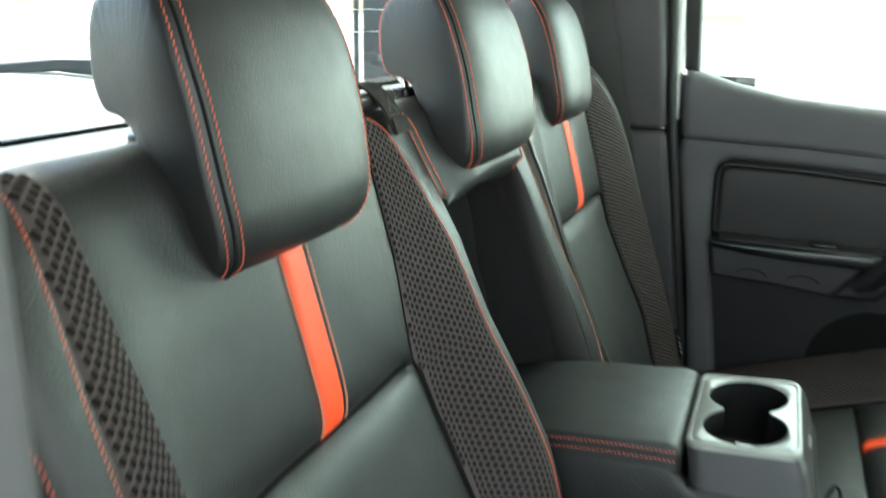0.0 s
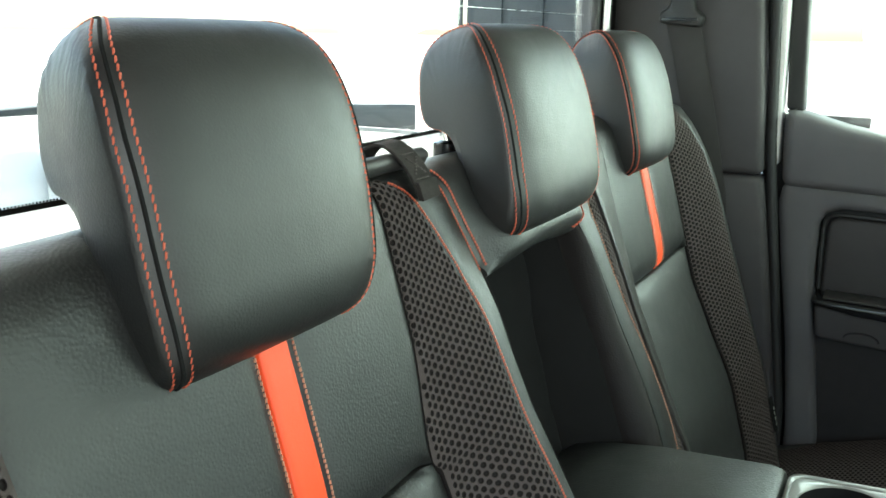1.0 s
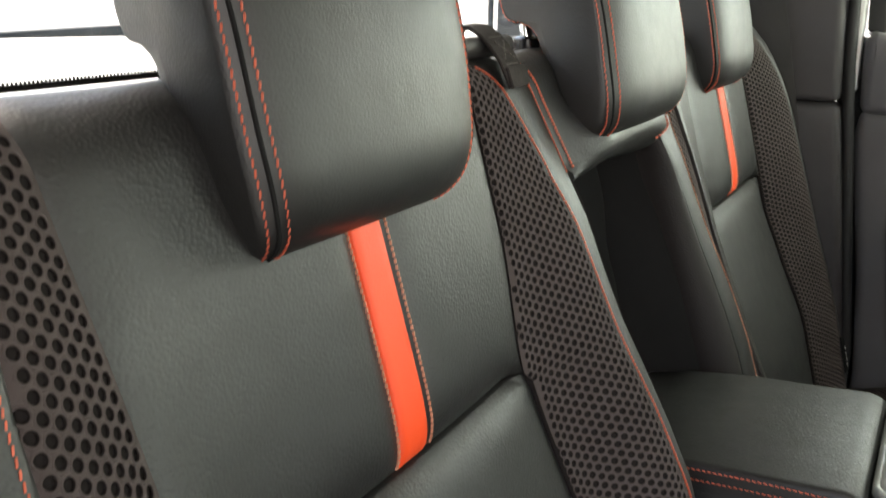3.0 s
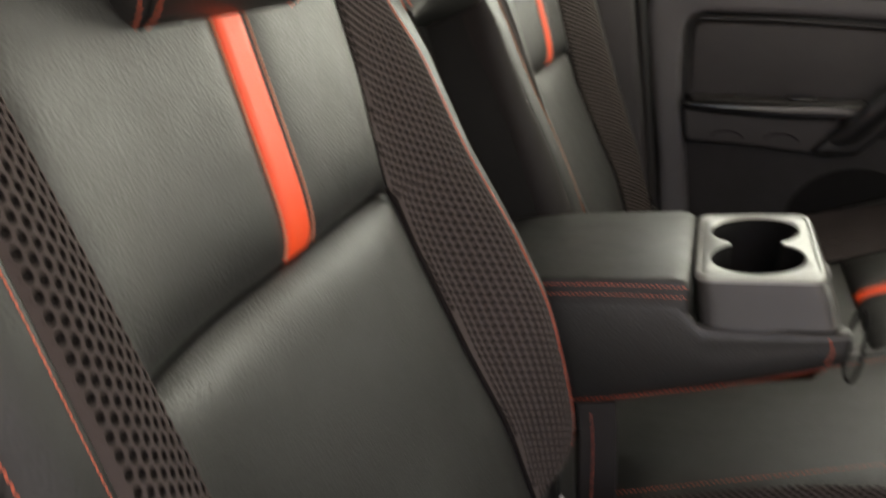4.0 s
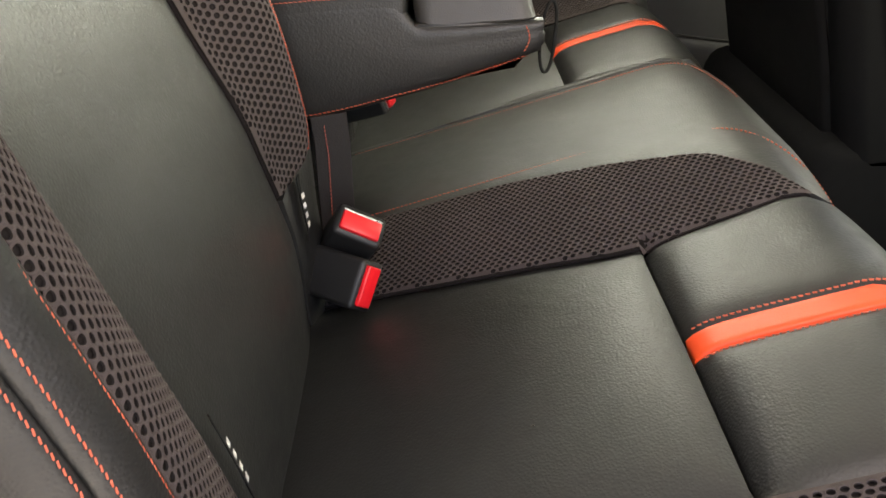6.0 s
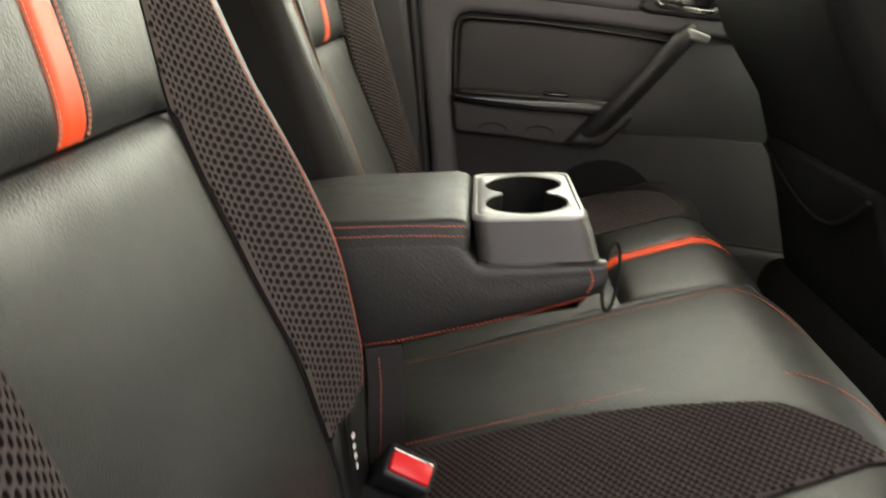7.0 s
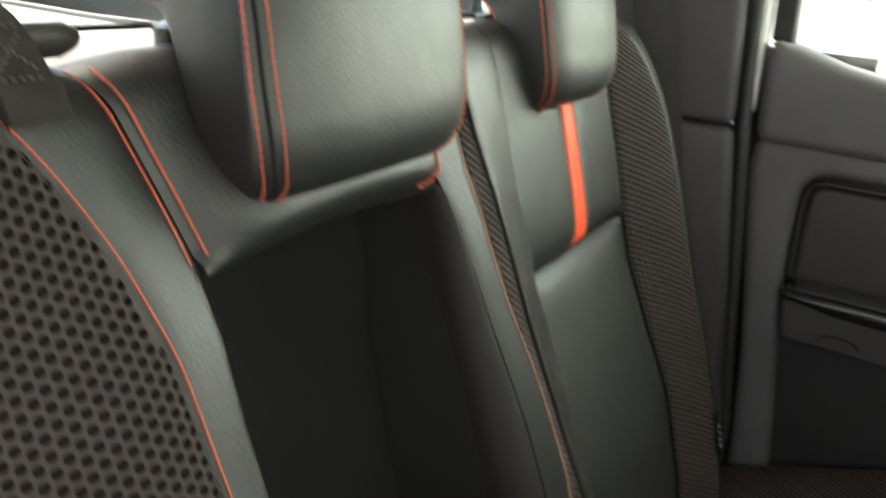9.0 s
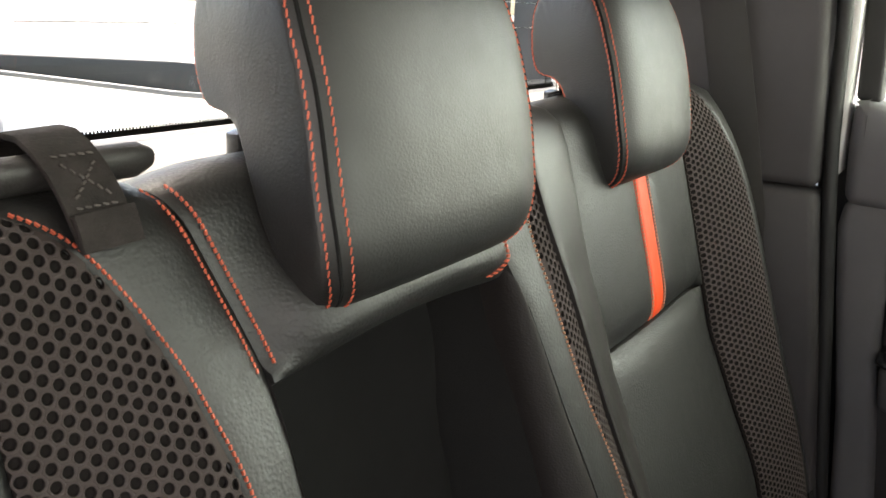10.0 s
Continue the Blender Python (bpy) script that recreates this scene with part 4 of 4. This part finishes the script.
def c_pad(owner, name, y0, y1, x0, x1, mat=LEATHER, label="", ns=16, nt=22, puff=0.005, soft=0.008, skirt=0.015):
    def fn(s, t, low):
        x = x0 + (x1 - x0) * t
        a, b = y0(x), y1(x)
        y = a + (b - a) * s
        return on_cushion(x, y, c_height(y, x) - low)
    return part(name, sheet_bm(fn, ns, nt, skirt, puff, soft, (0.15, abs(x1 - x0))), mat, owner, label)


def c_stitch(owner, ys, xs, sunk=0.0006):
    pts = [on_cushion(x, ys(x), c_height(ys(x), x) - sunk) for x in xs]
    return part("stitching", stitches_bm(pts, [c_normal(x, 0) for x in xs], 0.0038, 0.0010, 0.0006), THREAD, owner, "orange thread")


def outer_cushion(owner, sgn):
    k = lambda f: (lambda x: sgn * f(x))
    FRONT = 0.80
    s0, s1 = (0.347, 0.368) if sgn > 0 else (0.3365, 0.3605)
    c_pad(owner, "rear_pad", k(c_inner), k(lambda x: 0.488), 0.085, 0.4046, puff=0.008, soft=0.015)
    c_pad(owner, "front_pad", k(c_inner), k(lambda x: s0 - 0.0005), 0.4054, FRONT, nt=30, puff=0.006, soft=0.010)
    c_pad(owner, "front_pad", k(lambda x: s1 + 0.0005), k(lambda x: 0.488), 0.4054, FRONT, nt=30, puff=0.006, soft=0.010)
    c_pad(owner, "stripe", k(lambda x: s0), k(lambda x: s1), 0.406, FRONT, ORANGE, "bright orange leather stripe", 6, 24, 0.0015, 0.002).location = tuple(-0.0030 * C_N)
    xs = np.linspace(0.41, 0.7, 60)
    c_stitch(owner, k(lambda x: s0 - 0.0045), xs, 0.0031)
    c_stitch(owner, k(lambda x: s1 + 0.0045), xs, 0.0031)
    b = c_pad(owner, "net_backing", k(lambda x: 0.489), k(lambda x: c_net_out(x)), 0.085, 0.56, NET_BACK, "", 24, 60, 0.003, 0.004, 0.002)
    b.location = tuple(-0.0021 * C_N)
    net_part(net_bm(lambda y, x, low: on_cushion(x, y, c_height(y, x) - low), (lambda x: 0.489) if sgn > 0 else (lambda x: -c_net_out(x)), c_net_out if sgn > 0 else (lambda x: -0.489), 0.09, 0.556), owner, "charcoal honeycomb net fabric")
    c_pad(owner, "side_bolster", k(lambda x: c_net_out(x) + 0.0005), k(lambda x: 0.69), 0.085, FRONT, nt=30, skirt=0.05)


cw = thing("rear_cushion", "wide black leather seat cushion with orange stripe and net insert", "seat cushion")
outer_cushion(cw, -1)
b = c_pad(cw, "net_backing", lambda x: -c_inner(x), lambda x: -c_net_in(x), 0.085, 0.548, NET_BACK, "", 24, 60, 0.003, 0.004, 0.002)
b.location = tuple(-0.0021 * C_N)
net_part(net_bm(lambda y, x, low: on_cushion(x, y, c_height(y, x) - low), lambda x: -c_inner(x), lambda x: -c_net_in(x), 0.09, 0.548), cw, "charcoal honeycomb net fabric")
c_pad(cw, "middle_pad", lambda x: -c_net_in(x) + 0.0005, lambda x: 0.1868, 0.085, 0.80, nt=34, ns=20, puff=0.0025)
c_stitch(cw, lambda x: table(x, [(0.1, -0.028), (0.391, -0.024), (0.46, -0.034), (0.514, -0.054), (0.553, -0.103), (0.6, -0.18)]), np.linspace(0.13, 0.6, 90))
c_stitch(cw, lambda x: table(x, [(0.1, 0.176), (0.292, 0.171), (0.499, 0.176), (0.542, 0.148), (0.557, 0.091), (0.565, 0.05)]), np.linspace(0.13, 0.565, 90))
part("base", prism_bm([(0.06, 0.06), (0.53, 0.06), (0.50, 0.36), (0.07, 0.22)], "y", -0.66, 0.186, 0.01), PLASTIC_DARK, cw)
cn = thing("rear_cushion", "narrow black leather seat cushion with orange stripe and net insert", "seat cushion")
outer_cushion(cn, 1)
c_pad(cn, "inner_pad", lambda x: 0.1875, lambda x: c_inner(x) - 0.001, 0.085, 0.80, nt=30, ns=6, puff=0.0025)
part("base", prism_bm([(0.06, 0.06), (0.53, 0.06), (0.50, 0.36), (0.07, 0.22)], "y", 0.19, 0.66, 0.01), PLASTIC_DARK, cn)


flap = part("gap_flap", ribbon_bm([(0.131, -0.096, 0.436), (0.135, -0.099, 0.41), (0.137, -0.103, 0.37), (0.140, -0.106, 0.32), (0.140, -0.106, 0.27)], [Vector((1, 0.25, 0.1))] * 5, 0.034, 0.005), RECESS_VINYL, wide, "dark vinyl flap in the seat gap")
q = [(x, y - 0.0042, z) for x, y, z in ((0.128, -0.099, 0.430), (0.132, -0.102, 0.40), (0.134, -0.106, 0.35), (0.135, -0.107, 0.31))]
part("stitching", stitches_bm(q, [Vector((0.2, -1, 0))] * 4, 0.0030, 0.0009, 0.0005), THREAD, wide, "orange thread")



lint = tagged(finish("lint", tube_bm([on_cushion(0.2955 + 0.0012 * k, -0.399 + 0.0008 * math.sin(k), c_height(-0.399, 0.297) + 0.0006) for k in range(3)], 0.0008, 6), STRAP_THREAD), "tiny pale scrap of lint on the cushion", "lint")


# ---- folded-down armrest ----
arm = thing("armrest", "folded-down black leather armrest with silver cup holder", "armrest")
A0, A1 = -0.090, 0.094
part("body", prism_bm([(-0.045, 0.45), (-0.045, 0.500), (-0.01, 0.524), (0.03, 0.536), (0.08, 0.546), (0.145, 0.553), (0.185, 0.558), (0.197, 0.5565), (0.2012, 0.550), (0.2012, 0.486), (0.2945, 0.4905), (0.2985, 0.5260), (0.314, 0.5270), (0.3225, 0.518), (0.3215, 0.503), (0.30, 0.490), (0.22, 0.459), (0.12, 0.428), (0.02, 0.410)], "y", A0, A1, 0.006, 4), LEATHER, arm)
for dz in (0.0, 0.0090):
    q = [(x, A0 - 0.0006, table(x, [(0.0, 0.5210), (0.08, 0.5320), (0.145, 0.5395), (0.2, 0.5435)]) + dz) for x in np.linspace(0.0, 0.2, 40)]
    part("stitching", stitches_bm(q, [Vector((0, -1, 0.2))] * 40, 0.0034, 0.0007, 0.0007), THREAD, arm, "orange thread")
arm_seam = curve([(-0.03, 0.512), (0.0, 0.5195), (0.08, 0.530), (0.145, 0.5375), (0.188, 0.5405), (0.197, 0.535), (0.2045, 0.522), (0.213, 0.5185), (0.25, 0.5210), (0.30, 0.5265), (0.33, 0.529)])
arm_hem = curve([(-0.03, 0.409), (0.02, 0.4105), (0.06, 0.4195), (0.12, 0.4290), (0.22, 0.4605), (0.30, 0.4910), (0.318, 0.499), (0.33, 0.504)])


def arm_side(s, t, low):
    """Padded leather side under the seam, drawn up round the console's pocket."""
    x = -0.03 + 0.352 * s
    z = arm_hem(x) + (arm_seam(x) - arm_hem(x)) * t
    roll = 0.0016 * math.exp(-((t - 0.88) / 0.13) ** 2) * smooth01((x - 0.19) / 0.03)
    slack = 0.0012 * math.sin(90 * x + 7 * t) * math.sin(math.pi * t) * smooth01((0.12 - x) / 0.1)
    return Vector((x, A0 - 0.0045 * math.sin(math.pi * t) ** 0.6 - roll - slack + 0.0015 + low, z))


q = [arm_side(f, 0.045, -0.0006) for f in np.linspace(0.22, 0.965, 60)]
part("stitching", stitches_bm(q, [Vector((0, -1, -0.1))] * 60, 0.0034, 0.0009, 0.0005), THREAD, arm, "orange thread")
q = [arm_side(0.955 + 0.012 * math.sin(math.pi * f), 0.15 + 0.75 * f, -0.0008) for f in np.linspace(0, 1, 12)]
part("stitching", stitches_bm(q, [Vector((0.3, -1, 0))] * 12, 0.0030, 0.0006, 0.0008), THREAD, arm, "orange thread")
part("side_panel", sheet_bm(arm_side, 60, 22, 0.008, 0.002, 0.004, (0.35, 0.1)), LEATHER, arm)

for y in (A0 + 0.001, A1 - 0.009):
    part("pocket_side", prism_bm([(0.196, 0.480), (0.297, 0.489), (0.300, 0.5255), (0.196, 0.5195)], "y", y, y + 0.008, 0.001, 1), LEATHER, arm)
CX, CY = 0.2515, 0.006


def console_radius(a, hx=0.0495, hy=0.081, r=0.013):
    c, s = abs(math.cos(a)), abs(math.sin(a))
    k = min(hx / max(c, 1e-6), hy / max(s, 1e-6))
    px, py = k * c, k * s
    if px > hx - r and py > hy - r:
        lo, hi = 0.0, k
        for _ in range(30):
            m = (lo + hi) / 2
            if math.hypot(max(0, m * c - hx + r), max(0, m * s - hy + r)) > r:
                hi = m
            else:
                lo = m
        k = lo
    return k


def cup_radius(a, r=0.0375, d=0.0335):
    s = abs(math.sin(a))
    c2 = d * d * s * s - d * d + r * r
    return max(0.021, d * s + math.sqrt(max(0.0, c2)))


def ring_bm(levels, floor=False, forward=None):
    """Loops round the console's middle: (radius function, scale, height), joined one to the next; forward lengthens each loop's front."""
    bm = bmesh.new()
    n = 96
    loops = []
    for j, (f, k, z) in enumerate(levels):
        loop = []
        ahead, slope = forward[j] if forward else (0.0, 0.10)
        for i in range(n):
            a = math.tau * i / n
            x, y = CX + f(a) * k * math.cos(a), CY + f(a) * k * math.sin(a)
            x += ahead * (smooth01((x - CX) / 0.05) + 0.6 * smooth01((CX - x) / 0.05))
            loop.append(bm.verts.new((x, y, z + slope * (x - CX))))
        loops.append(loop)
    for a, b in zip(loops, loops[1:]):
        for i in range(n):
            bm.faces.new((a[i], a[(i + 1) % n], b[(i + 1) % n], b[i]))
    if floor:
        bm.faces.new(loops[-1])
    return bm


con = part("cup_console", ring_bm([(lambda a: console_radius(a, 0.0500, 0.0850), 1.0, 0.5580), (lambda a: console_radius(a, 0.0498, 0.0845), 1.0, 0.5600), (console_radius, 0.985, 0.5615), (lambda a: console_radius(a, 0.0465, 0.077, 0.012), 1.0, 0.5616), (lambda a: console_radius(a, 0.0455, 0.0755, 0.012), 1.0, 0.5602), (lambda a: console_radius(a, 0.0440, 0.0735, 0.012), 1.0, 0.5610), (cup_radius, 1.03, 0.5612), (cup_radius, 1.0, 0.5595)]), SILVER, arm, "satin silver plastic surround")
part("skirt", ring_bm([(lambda a: console_radius(a, 0.0480, 0.0900, 0.008), 1.0, 0.5170), (lambda a: console_radius(a, 0.0506, 0.0950, 0.012), 1.0, 0.5225), (lambda a: console_radius(a, 0.0505, 0.0925, 0.013), 1.0, 0.530), (lambda a: console_radius(a, 0.0503, 0.0893, 0.012), 1.0, 0.545), (lambda a: console_radius(a, 0.0502, 0.0862, 0.011), 1.0, 0.554), (lambda a: console_radius(a, 0.0500, 0.0850), 1.0, 0.5578)], forward=[(0.0125, 0.11), (0.0140, 0.11), (0.0115, 0.11), (0.0070, 0.11), (0.0030, 0.10), (0.0, 0.10)]), TRIM_GREY, con, "dark grey plastic skirt")
part("cup_well", ring_bm([(cup_radius, 1.0, 0.5597), (cup_radius, 0.97, 0.540), (cup_radius, 0.94, 0.500), (cup_radius, 0.89, 0.4965)], True), WELL, con, "dark cup holder well")
part("divider", box_bm(0.229, 0.274, 0.0125, 0.0225, 0.494, 0.5205, 0.004, 3), WELL, con, "black ridge between the cups")
part("tab", box_bm(0.246, 0.267, 0.0105, 0.0135, 0.5165, 0.5210, 0.0012), SATIN_METAL, con, "small bright tab")
for k in range(5):
    part("rib", box_bm(0.3075, 0.3115, -0.020 + 0.0045 * k, -0.0178 + 0.0045 * k, 0.543, 0.551, 0.0006, 1), SILVER, con)
loop = [(0.3285 + 0.009 * math.cos(a) + 0.004 * math.sin(a / 2), -0.066 + 0.003 * math.cos(a), 0.507 + 0.033 * math.sin(a)) for a in np.linspace(0, math.tau, 28, endpoint=False)]
part("pull_loop", tube_bm(loop, 0.0016, 8, closed=True), PIPING, arm, "black fabric pull loop")
part("loop_root", box_bm(0.314, 0.327, -0.076, -0.045, 0.500, 0.516, 0.004), LEATHER, arm)


# ---- belts and buckles ----
ob = thing("outer_seat_belt", "black webbing seat belt hanging from a pillar anchor", "seat belt")
pts = [(-0.076, 0.628, 0.982), (-0.058, 0.628, 0.923), (-0.032, 0.627, 0.819), (-0.006, 0.624, 0.711), (0.004, 0.612, 0.64), (0.002, 0.60, 0.57)]
part("webbing", ribbon_bm(pts, [Vector((1, 0.05, 0.05))] * 6, 0.050, 0.0016), WEBBING, ob)
an = part("anchor", prism_bm([(-0.108, 0.972), (-0.045, 0.966), (-0.040, 0.982), (-0.055, 0.992), (-0.062, 1.03), (-0.088, 1.032), (-0.094, 0.995), (-0.108, 0.988)], "y", 0.615, 0.640, 0.005, 3), PLASTIC_DARK, ob, "black plastic belt anchor")
part("slot", box_bm(-0.102, -0.048, 0.611, 0.617, 0.974, 0.980, 0.001), PLASTIC_GLOSS, an)


def buckle(centre, axis, along, label):
    """A belt buckle lying out of the seat's gap: black housing with a red release button across its end."""
    t = thing("belt_buckle", label, "seat belt buckle", "rear belt buckles")
    z = Vector(axis).normalized()
    y = (Vector(along) - z * Vector(along).dot(z)).normalized()
    x = y.cross(z)
    t.matrix_world = Matrix.Translation(centre) @ Matrix((x, y, z)).transposed().to_4x4()
    part("housing", prism_bm([(-0.017, -0.085), (0.017, -0.085), (0.023, -0.055), (0.023, 0.0), (-0.023, 0.0), (-0.023, -0.055)], "x", -0.0165, 0.0145, 0.005, 3), PLASTIC_DARK, t)
    part("button", box_bm(-0.0085, 0.0095, -0.0185, 0.0185, -0.009, 0.004, 0.002), RED, t, "red release button")
    part("slot_edge", box_bm(-0.0112, -0.0092, -0.0185, 0.0185, -0.002, 0.0012, 0.0005), SATIN_METAL, t, "bright slot edge")
    part("stalk", box_bm(-0.008, 0.008, -0.013, 0.013, -0.13, -0.080, 0.004), PIPING, t)
    return t


buckle((0.166, -0.172, 0.362), (0.35, -0.55, 0.75), (0.85, 0.1, -0.5), "black belt buckle with red button standing in the seat gap")
buckle((0.1735, -0.203, 0.318), (0.80, -0.60, 0.10), (-0.40, -0.42, -0.82), "black belt buckle with red button leaning over the cushion")
buckle((0.176, 0.079, 0.400), (0.9, -0.35, 0.4), (-0.4, 0.05, 0.9), "black belt buckle with red button half under the armrest")

def raw_back(v, u, w):
    p = B_ZERO + B_UP * u + B_OUT * w
    return Vector((p.x, v, p.z))


strap = thing("release_strap", "worn black fabric loop strap over the backrest's top edge", "strap")
STRAP_RUN = [(0.181, -0.164, 0.0045), (0.190, -0.165, 0.004), (0.200, -0.1655, 0.002), (0.210, -0.166, -0.002), (0.219, -0.167, -0.007), (0.2255, -0.168, -0.013),
             (0.2285, -0.169, -0.021), (0.2275, -0.170, -0.030), (0.222, -0.171, -0.038), (0.213, -0.172, -0.044), (0.200, -0.172, -0.048)]
pts = [raw_back(v, u, w) for u, v, w in STRAP_RUN]
web = part("webbing", ribbon_bm(pts, [Vector((0, 1, 0.04))] * len(pts), 0.0245, 0.0024), STRAP, strap)
strap_top = curve([(0.181, 0.0062), (0.190, 0.0057), (0.200, 0.0037), (0.210, -0.0003), (0.219, -0.0050)])
for k in (-1, 1):
    run = [raw_back(-0.1655 + k * 0.0085 * (1 - 2 * f), 0.1985 + 0.0165 * f, strap_top(0.1985 + 0.0165 * f)) for f in np.linspace(0, 1, 8)]
    part("cross_stitching", stitches_bm(run, [B_OUT] * 8, 0.0026, 0.0009, 0.0008), STRAP_THREAD, web, "grey-brown thread")
for u in (0.1965, 0.2165):
    run = [raw_back(-0.1655 + d, u, strap_top(u)) for d in np.linspace(-0.0105, 0.0105, 8)]
    part("cross_stitching", stitches_bm(run, [B_OUT] * 8, 0.0026, 0.0009, 0.0008), STRAP_THREAD, web, "grey-brown thread")
part("folded_end", ribbon_bm([raw_back(-0.1645, u, strap_top(u) + 0.0008) for u in (0.1805, 0.185, 0.190, 0.1945)], [Vector((0, 1, 0.04))] * 4, 0.0252, 0.0026), STRAP, web, "doubled strap end")
lever = thing("release_lever", "black padded release bar along the backrest's top", "lever")
part("bar", tube_bm([raw_back(v, 0.2125, -0.016) for v in (-0.258, -0.250, -0.20, -0.15, -0.133, -0.126)], lambda f: 0.0085 if 0.05 < f < 0.95 else 0.005, 12, flat=0.8), LEATHER_SOFT, lever)


# ---- front seats, seen from behind ----
def front_seat(c, dx, label):
    """A bucket seat from behind: a padded backrest with narrowing shoulders, map pocket, head restraint and base."""
    t = thing("front_seat", label, "car seat", "front seats")
    prof = [(0.77, 0.28), (0.70, 0.50), (0.655, 0.61), (0.585, 0.70), (0.560, 0.745), (0.553, 0.785), (0.560, 0.825), (0.585, 0.862), (0.625, 0.868), (0.665, 0.835), (0.75, 0.62), (0.86, 0.28)]
    bm = prism_bm(prof, "y", -0.235, 0.235, 0.028, 5)
    for v in bm.verts:
        v.co = Vector((v.co.x, c + v.co.y * (1 - 0.22 * smooth01((v.co.z - 0.72) / 0.16)), v.co.z))
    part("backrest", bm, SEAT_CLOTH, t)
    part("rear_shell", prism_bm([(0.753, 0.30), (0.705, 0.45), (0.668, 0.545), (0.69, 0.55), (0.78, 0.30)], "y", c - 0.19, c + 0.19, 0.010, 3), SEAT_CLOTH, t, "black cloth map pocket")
    pts = [(c - 0.18 + 0.36 * k / 8, 0.535 - 0.07 * math.sin(math.pi * k / 8)) for k in range(9)]
    part("pocket_rim", tube_bm([(0.666 + 0.36 * (0.545 - z), y, z) for y, z in pts], 0.0035, 6), PIPING, t)
    part("head_cushion", prism_bm([(0.585, 0.905), (0.578, 0.975), (0.592, 1.045), (0.636, 1.058), (0.672, 0.99), (0.664, 0.91)], "y", c - 0.120, c + 0.120, 0.028, 4), LEATHER, t)
    for dv in (-0.06, 0.06):
        part("post", tube_bm([(0.630, c + dv, 0.84), (0.625, c + dv, 0.93)], 0.006, 10), CHROME, t)
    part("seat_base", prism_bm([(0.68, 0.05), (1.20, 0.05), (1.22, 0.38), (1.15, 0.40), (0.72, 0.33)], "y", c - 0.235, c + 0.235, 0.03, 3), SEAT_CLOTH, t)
    t.location.x = dx
    return t


front_seat(0.36, 0.0, "dark front seat with map pocket beside the closed door")
front_seat(-0.36, 0.16, "dark front seat slid forward beside the open door")

# ---- outside ----
structure("ground", box_bm(-400, 400, -400, 400, -0.75, -0.70, 0), GROUND, "pale concrete yard reaching to the horizon", "ground", smooth=False)
bed = thing("pickup_bed", "pale painted load bed behind the cab", "load bed")
part("bed_floor", box_bm(-1.95, -0.45, -0.75, 0.75, 0.30, 0.34, 0.01), BODY_PAINT, bed)
part("bed_side", box_bm(-1.95, -0.45, -0.82, -0.75, 0.0, 0.62, 0.02), BODY_PAINT, bed)
part("bed_side", box_bm(-1.95, -0.45, 0.75, 0.82, 0.0, 0.62, 0.02), BODY_PAINT, bed)
part("tailgate", box_bm(-2.0, -1.95, -0.82, 0.82, 0.0, 0.62, 0.02), BODY_PAINT, bed)
bar = thing("bed_cover", "dark folded load bed cover with a pale lower edge", "bed cover")
part("fold", prism_bm([(-0.80, 0.834), (-0.1, 0.840), (0.2, 0.846), (0.47, 0.829), (0.81, 0.794), (1.05, 0.777), (1.05, 0.713), (0.81, 0.745), (0.47, 0.785), (0.2, 0.827), (-0.1, 0.834), (-0.80, 0.828)], "x", -0.86, -0.83, 0.002), OUTDOOR_DARK, bar)
part("pale_edge", prism_bm([(0.1, 0.831), (0.2, 0.825), (0.47, 0.783), (0.81, 0.743), (1.05, 0.711), (1.05, 0.701), (0.81, 0.734), (0.47, 0.776), (0.2, 0.820), (0.1, 0.829)], "x", -0.85, -0.825, 0.001), SHELF_GREY, bar)
for y, z in ((-0.785, 0.83), (0.785, 0.76)):
    part("foot", prism_bm([(-0.90, 0.62), (-0.82, 0.62), (-0.83, z), (-0.86, z)], "y", y - 0.012, y + 0.012, 0.003), OUTDOOR_DARK, bar)
bld = thing("far_building", "dark clad shed across the yard", "building")
part("wall", box_bm(-4.3, -1.5, 7.6, 11.0, -0.7, 2.9, 0.02), OUTDOOR_DARK, bld)
part("roof", prism_bm([(-4.8, 2.9), (-1.3, 2.9), (-3.05, 3.5)], "y", 7.4, 11.2, 0.02), OUTDOOR_DARK, bld)
for k in range(6):
    part("cladding_batten", box_bm(-4.4 + 0.5 * k, -4.34 + 0.5 * k, 7.57, 7.6, -0.7, 2.9, 0), OUTDOOR_DARK, bld)
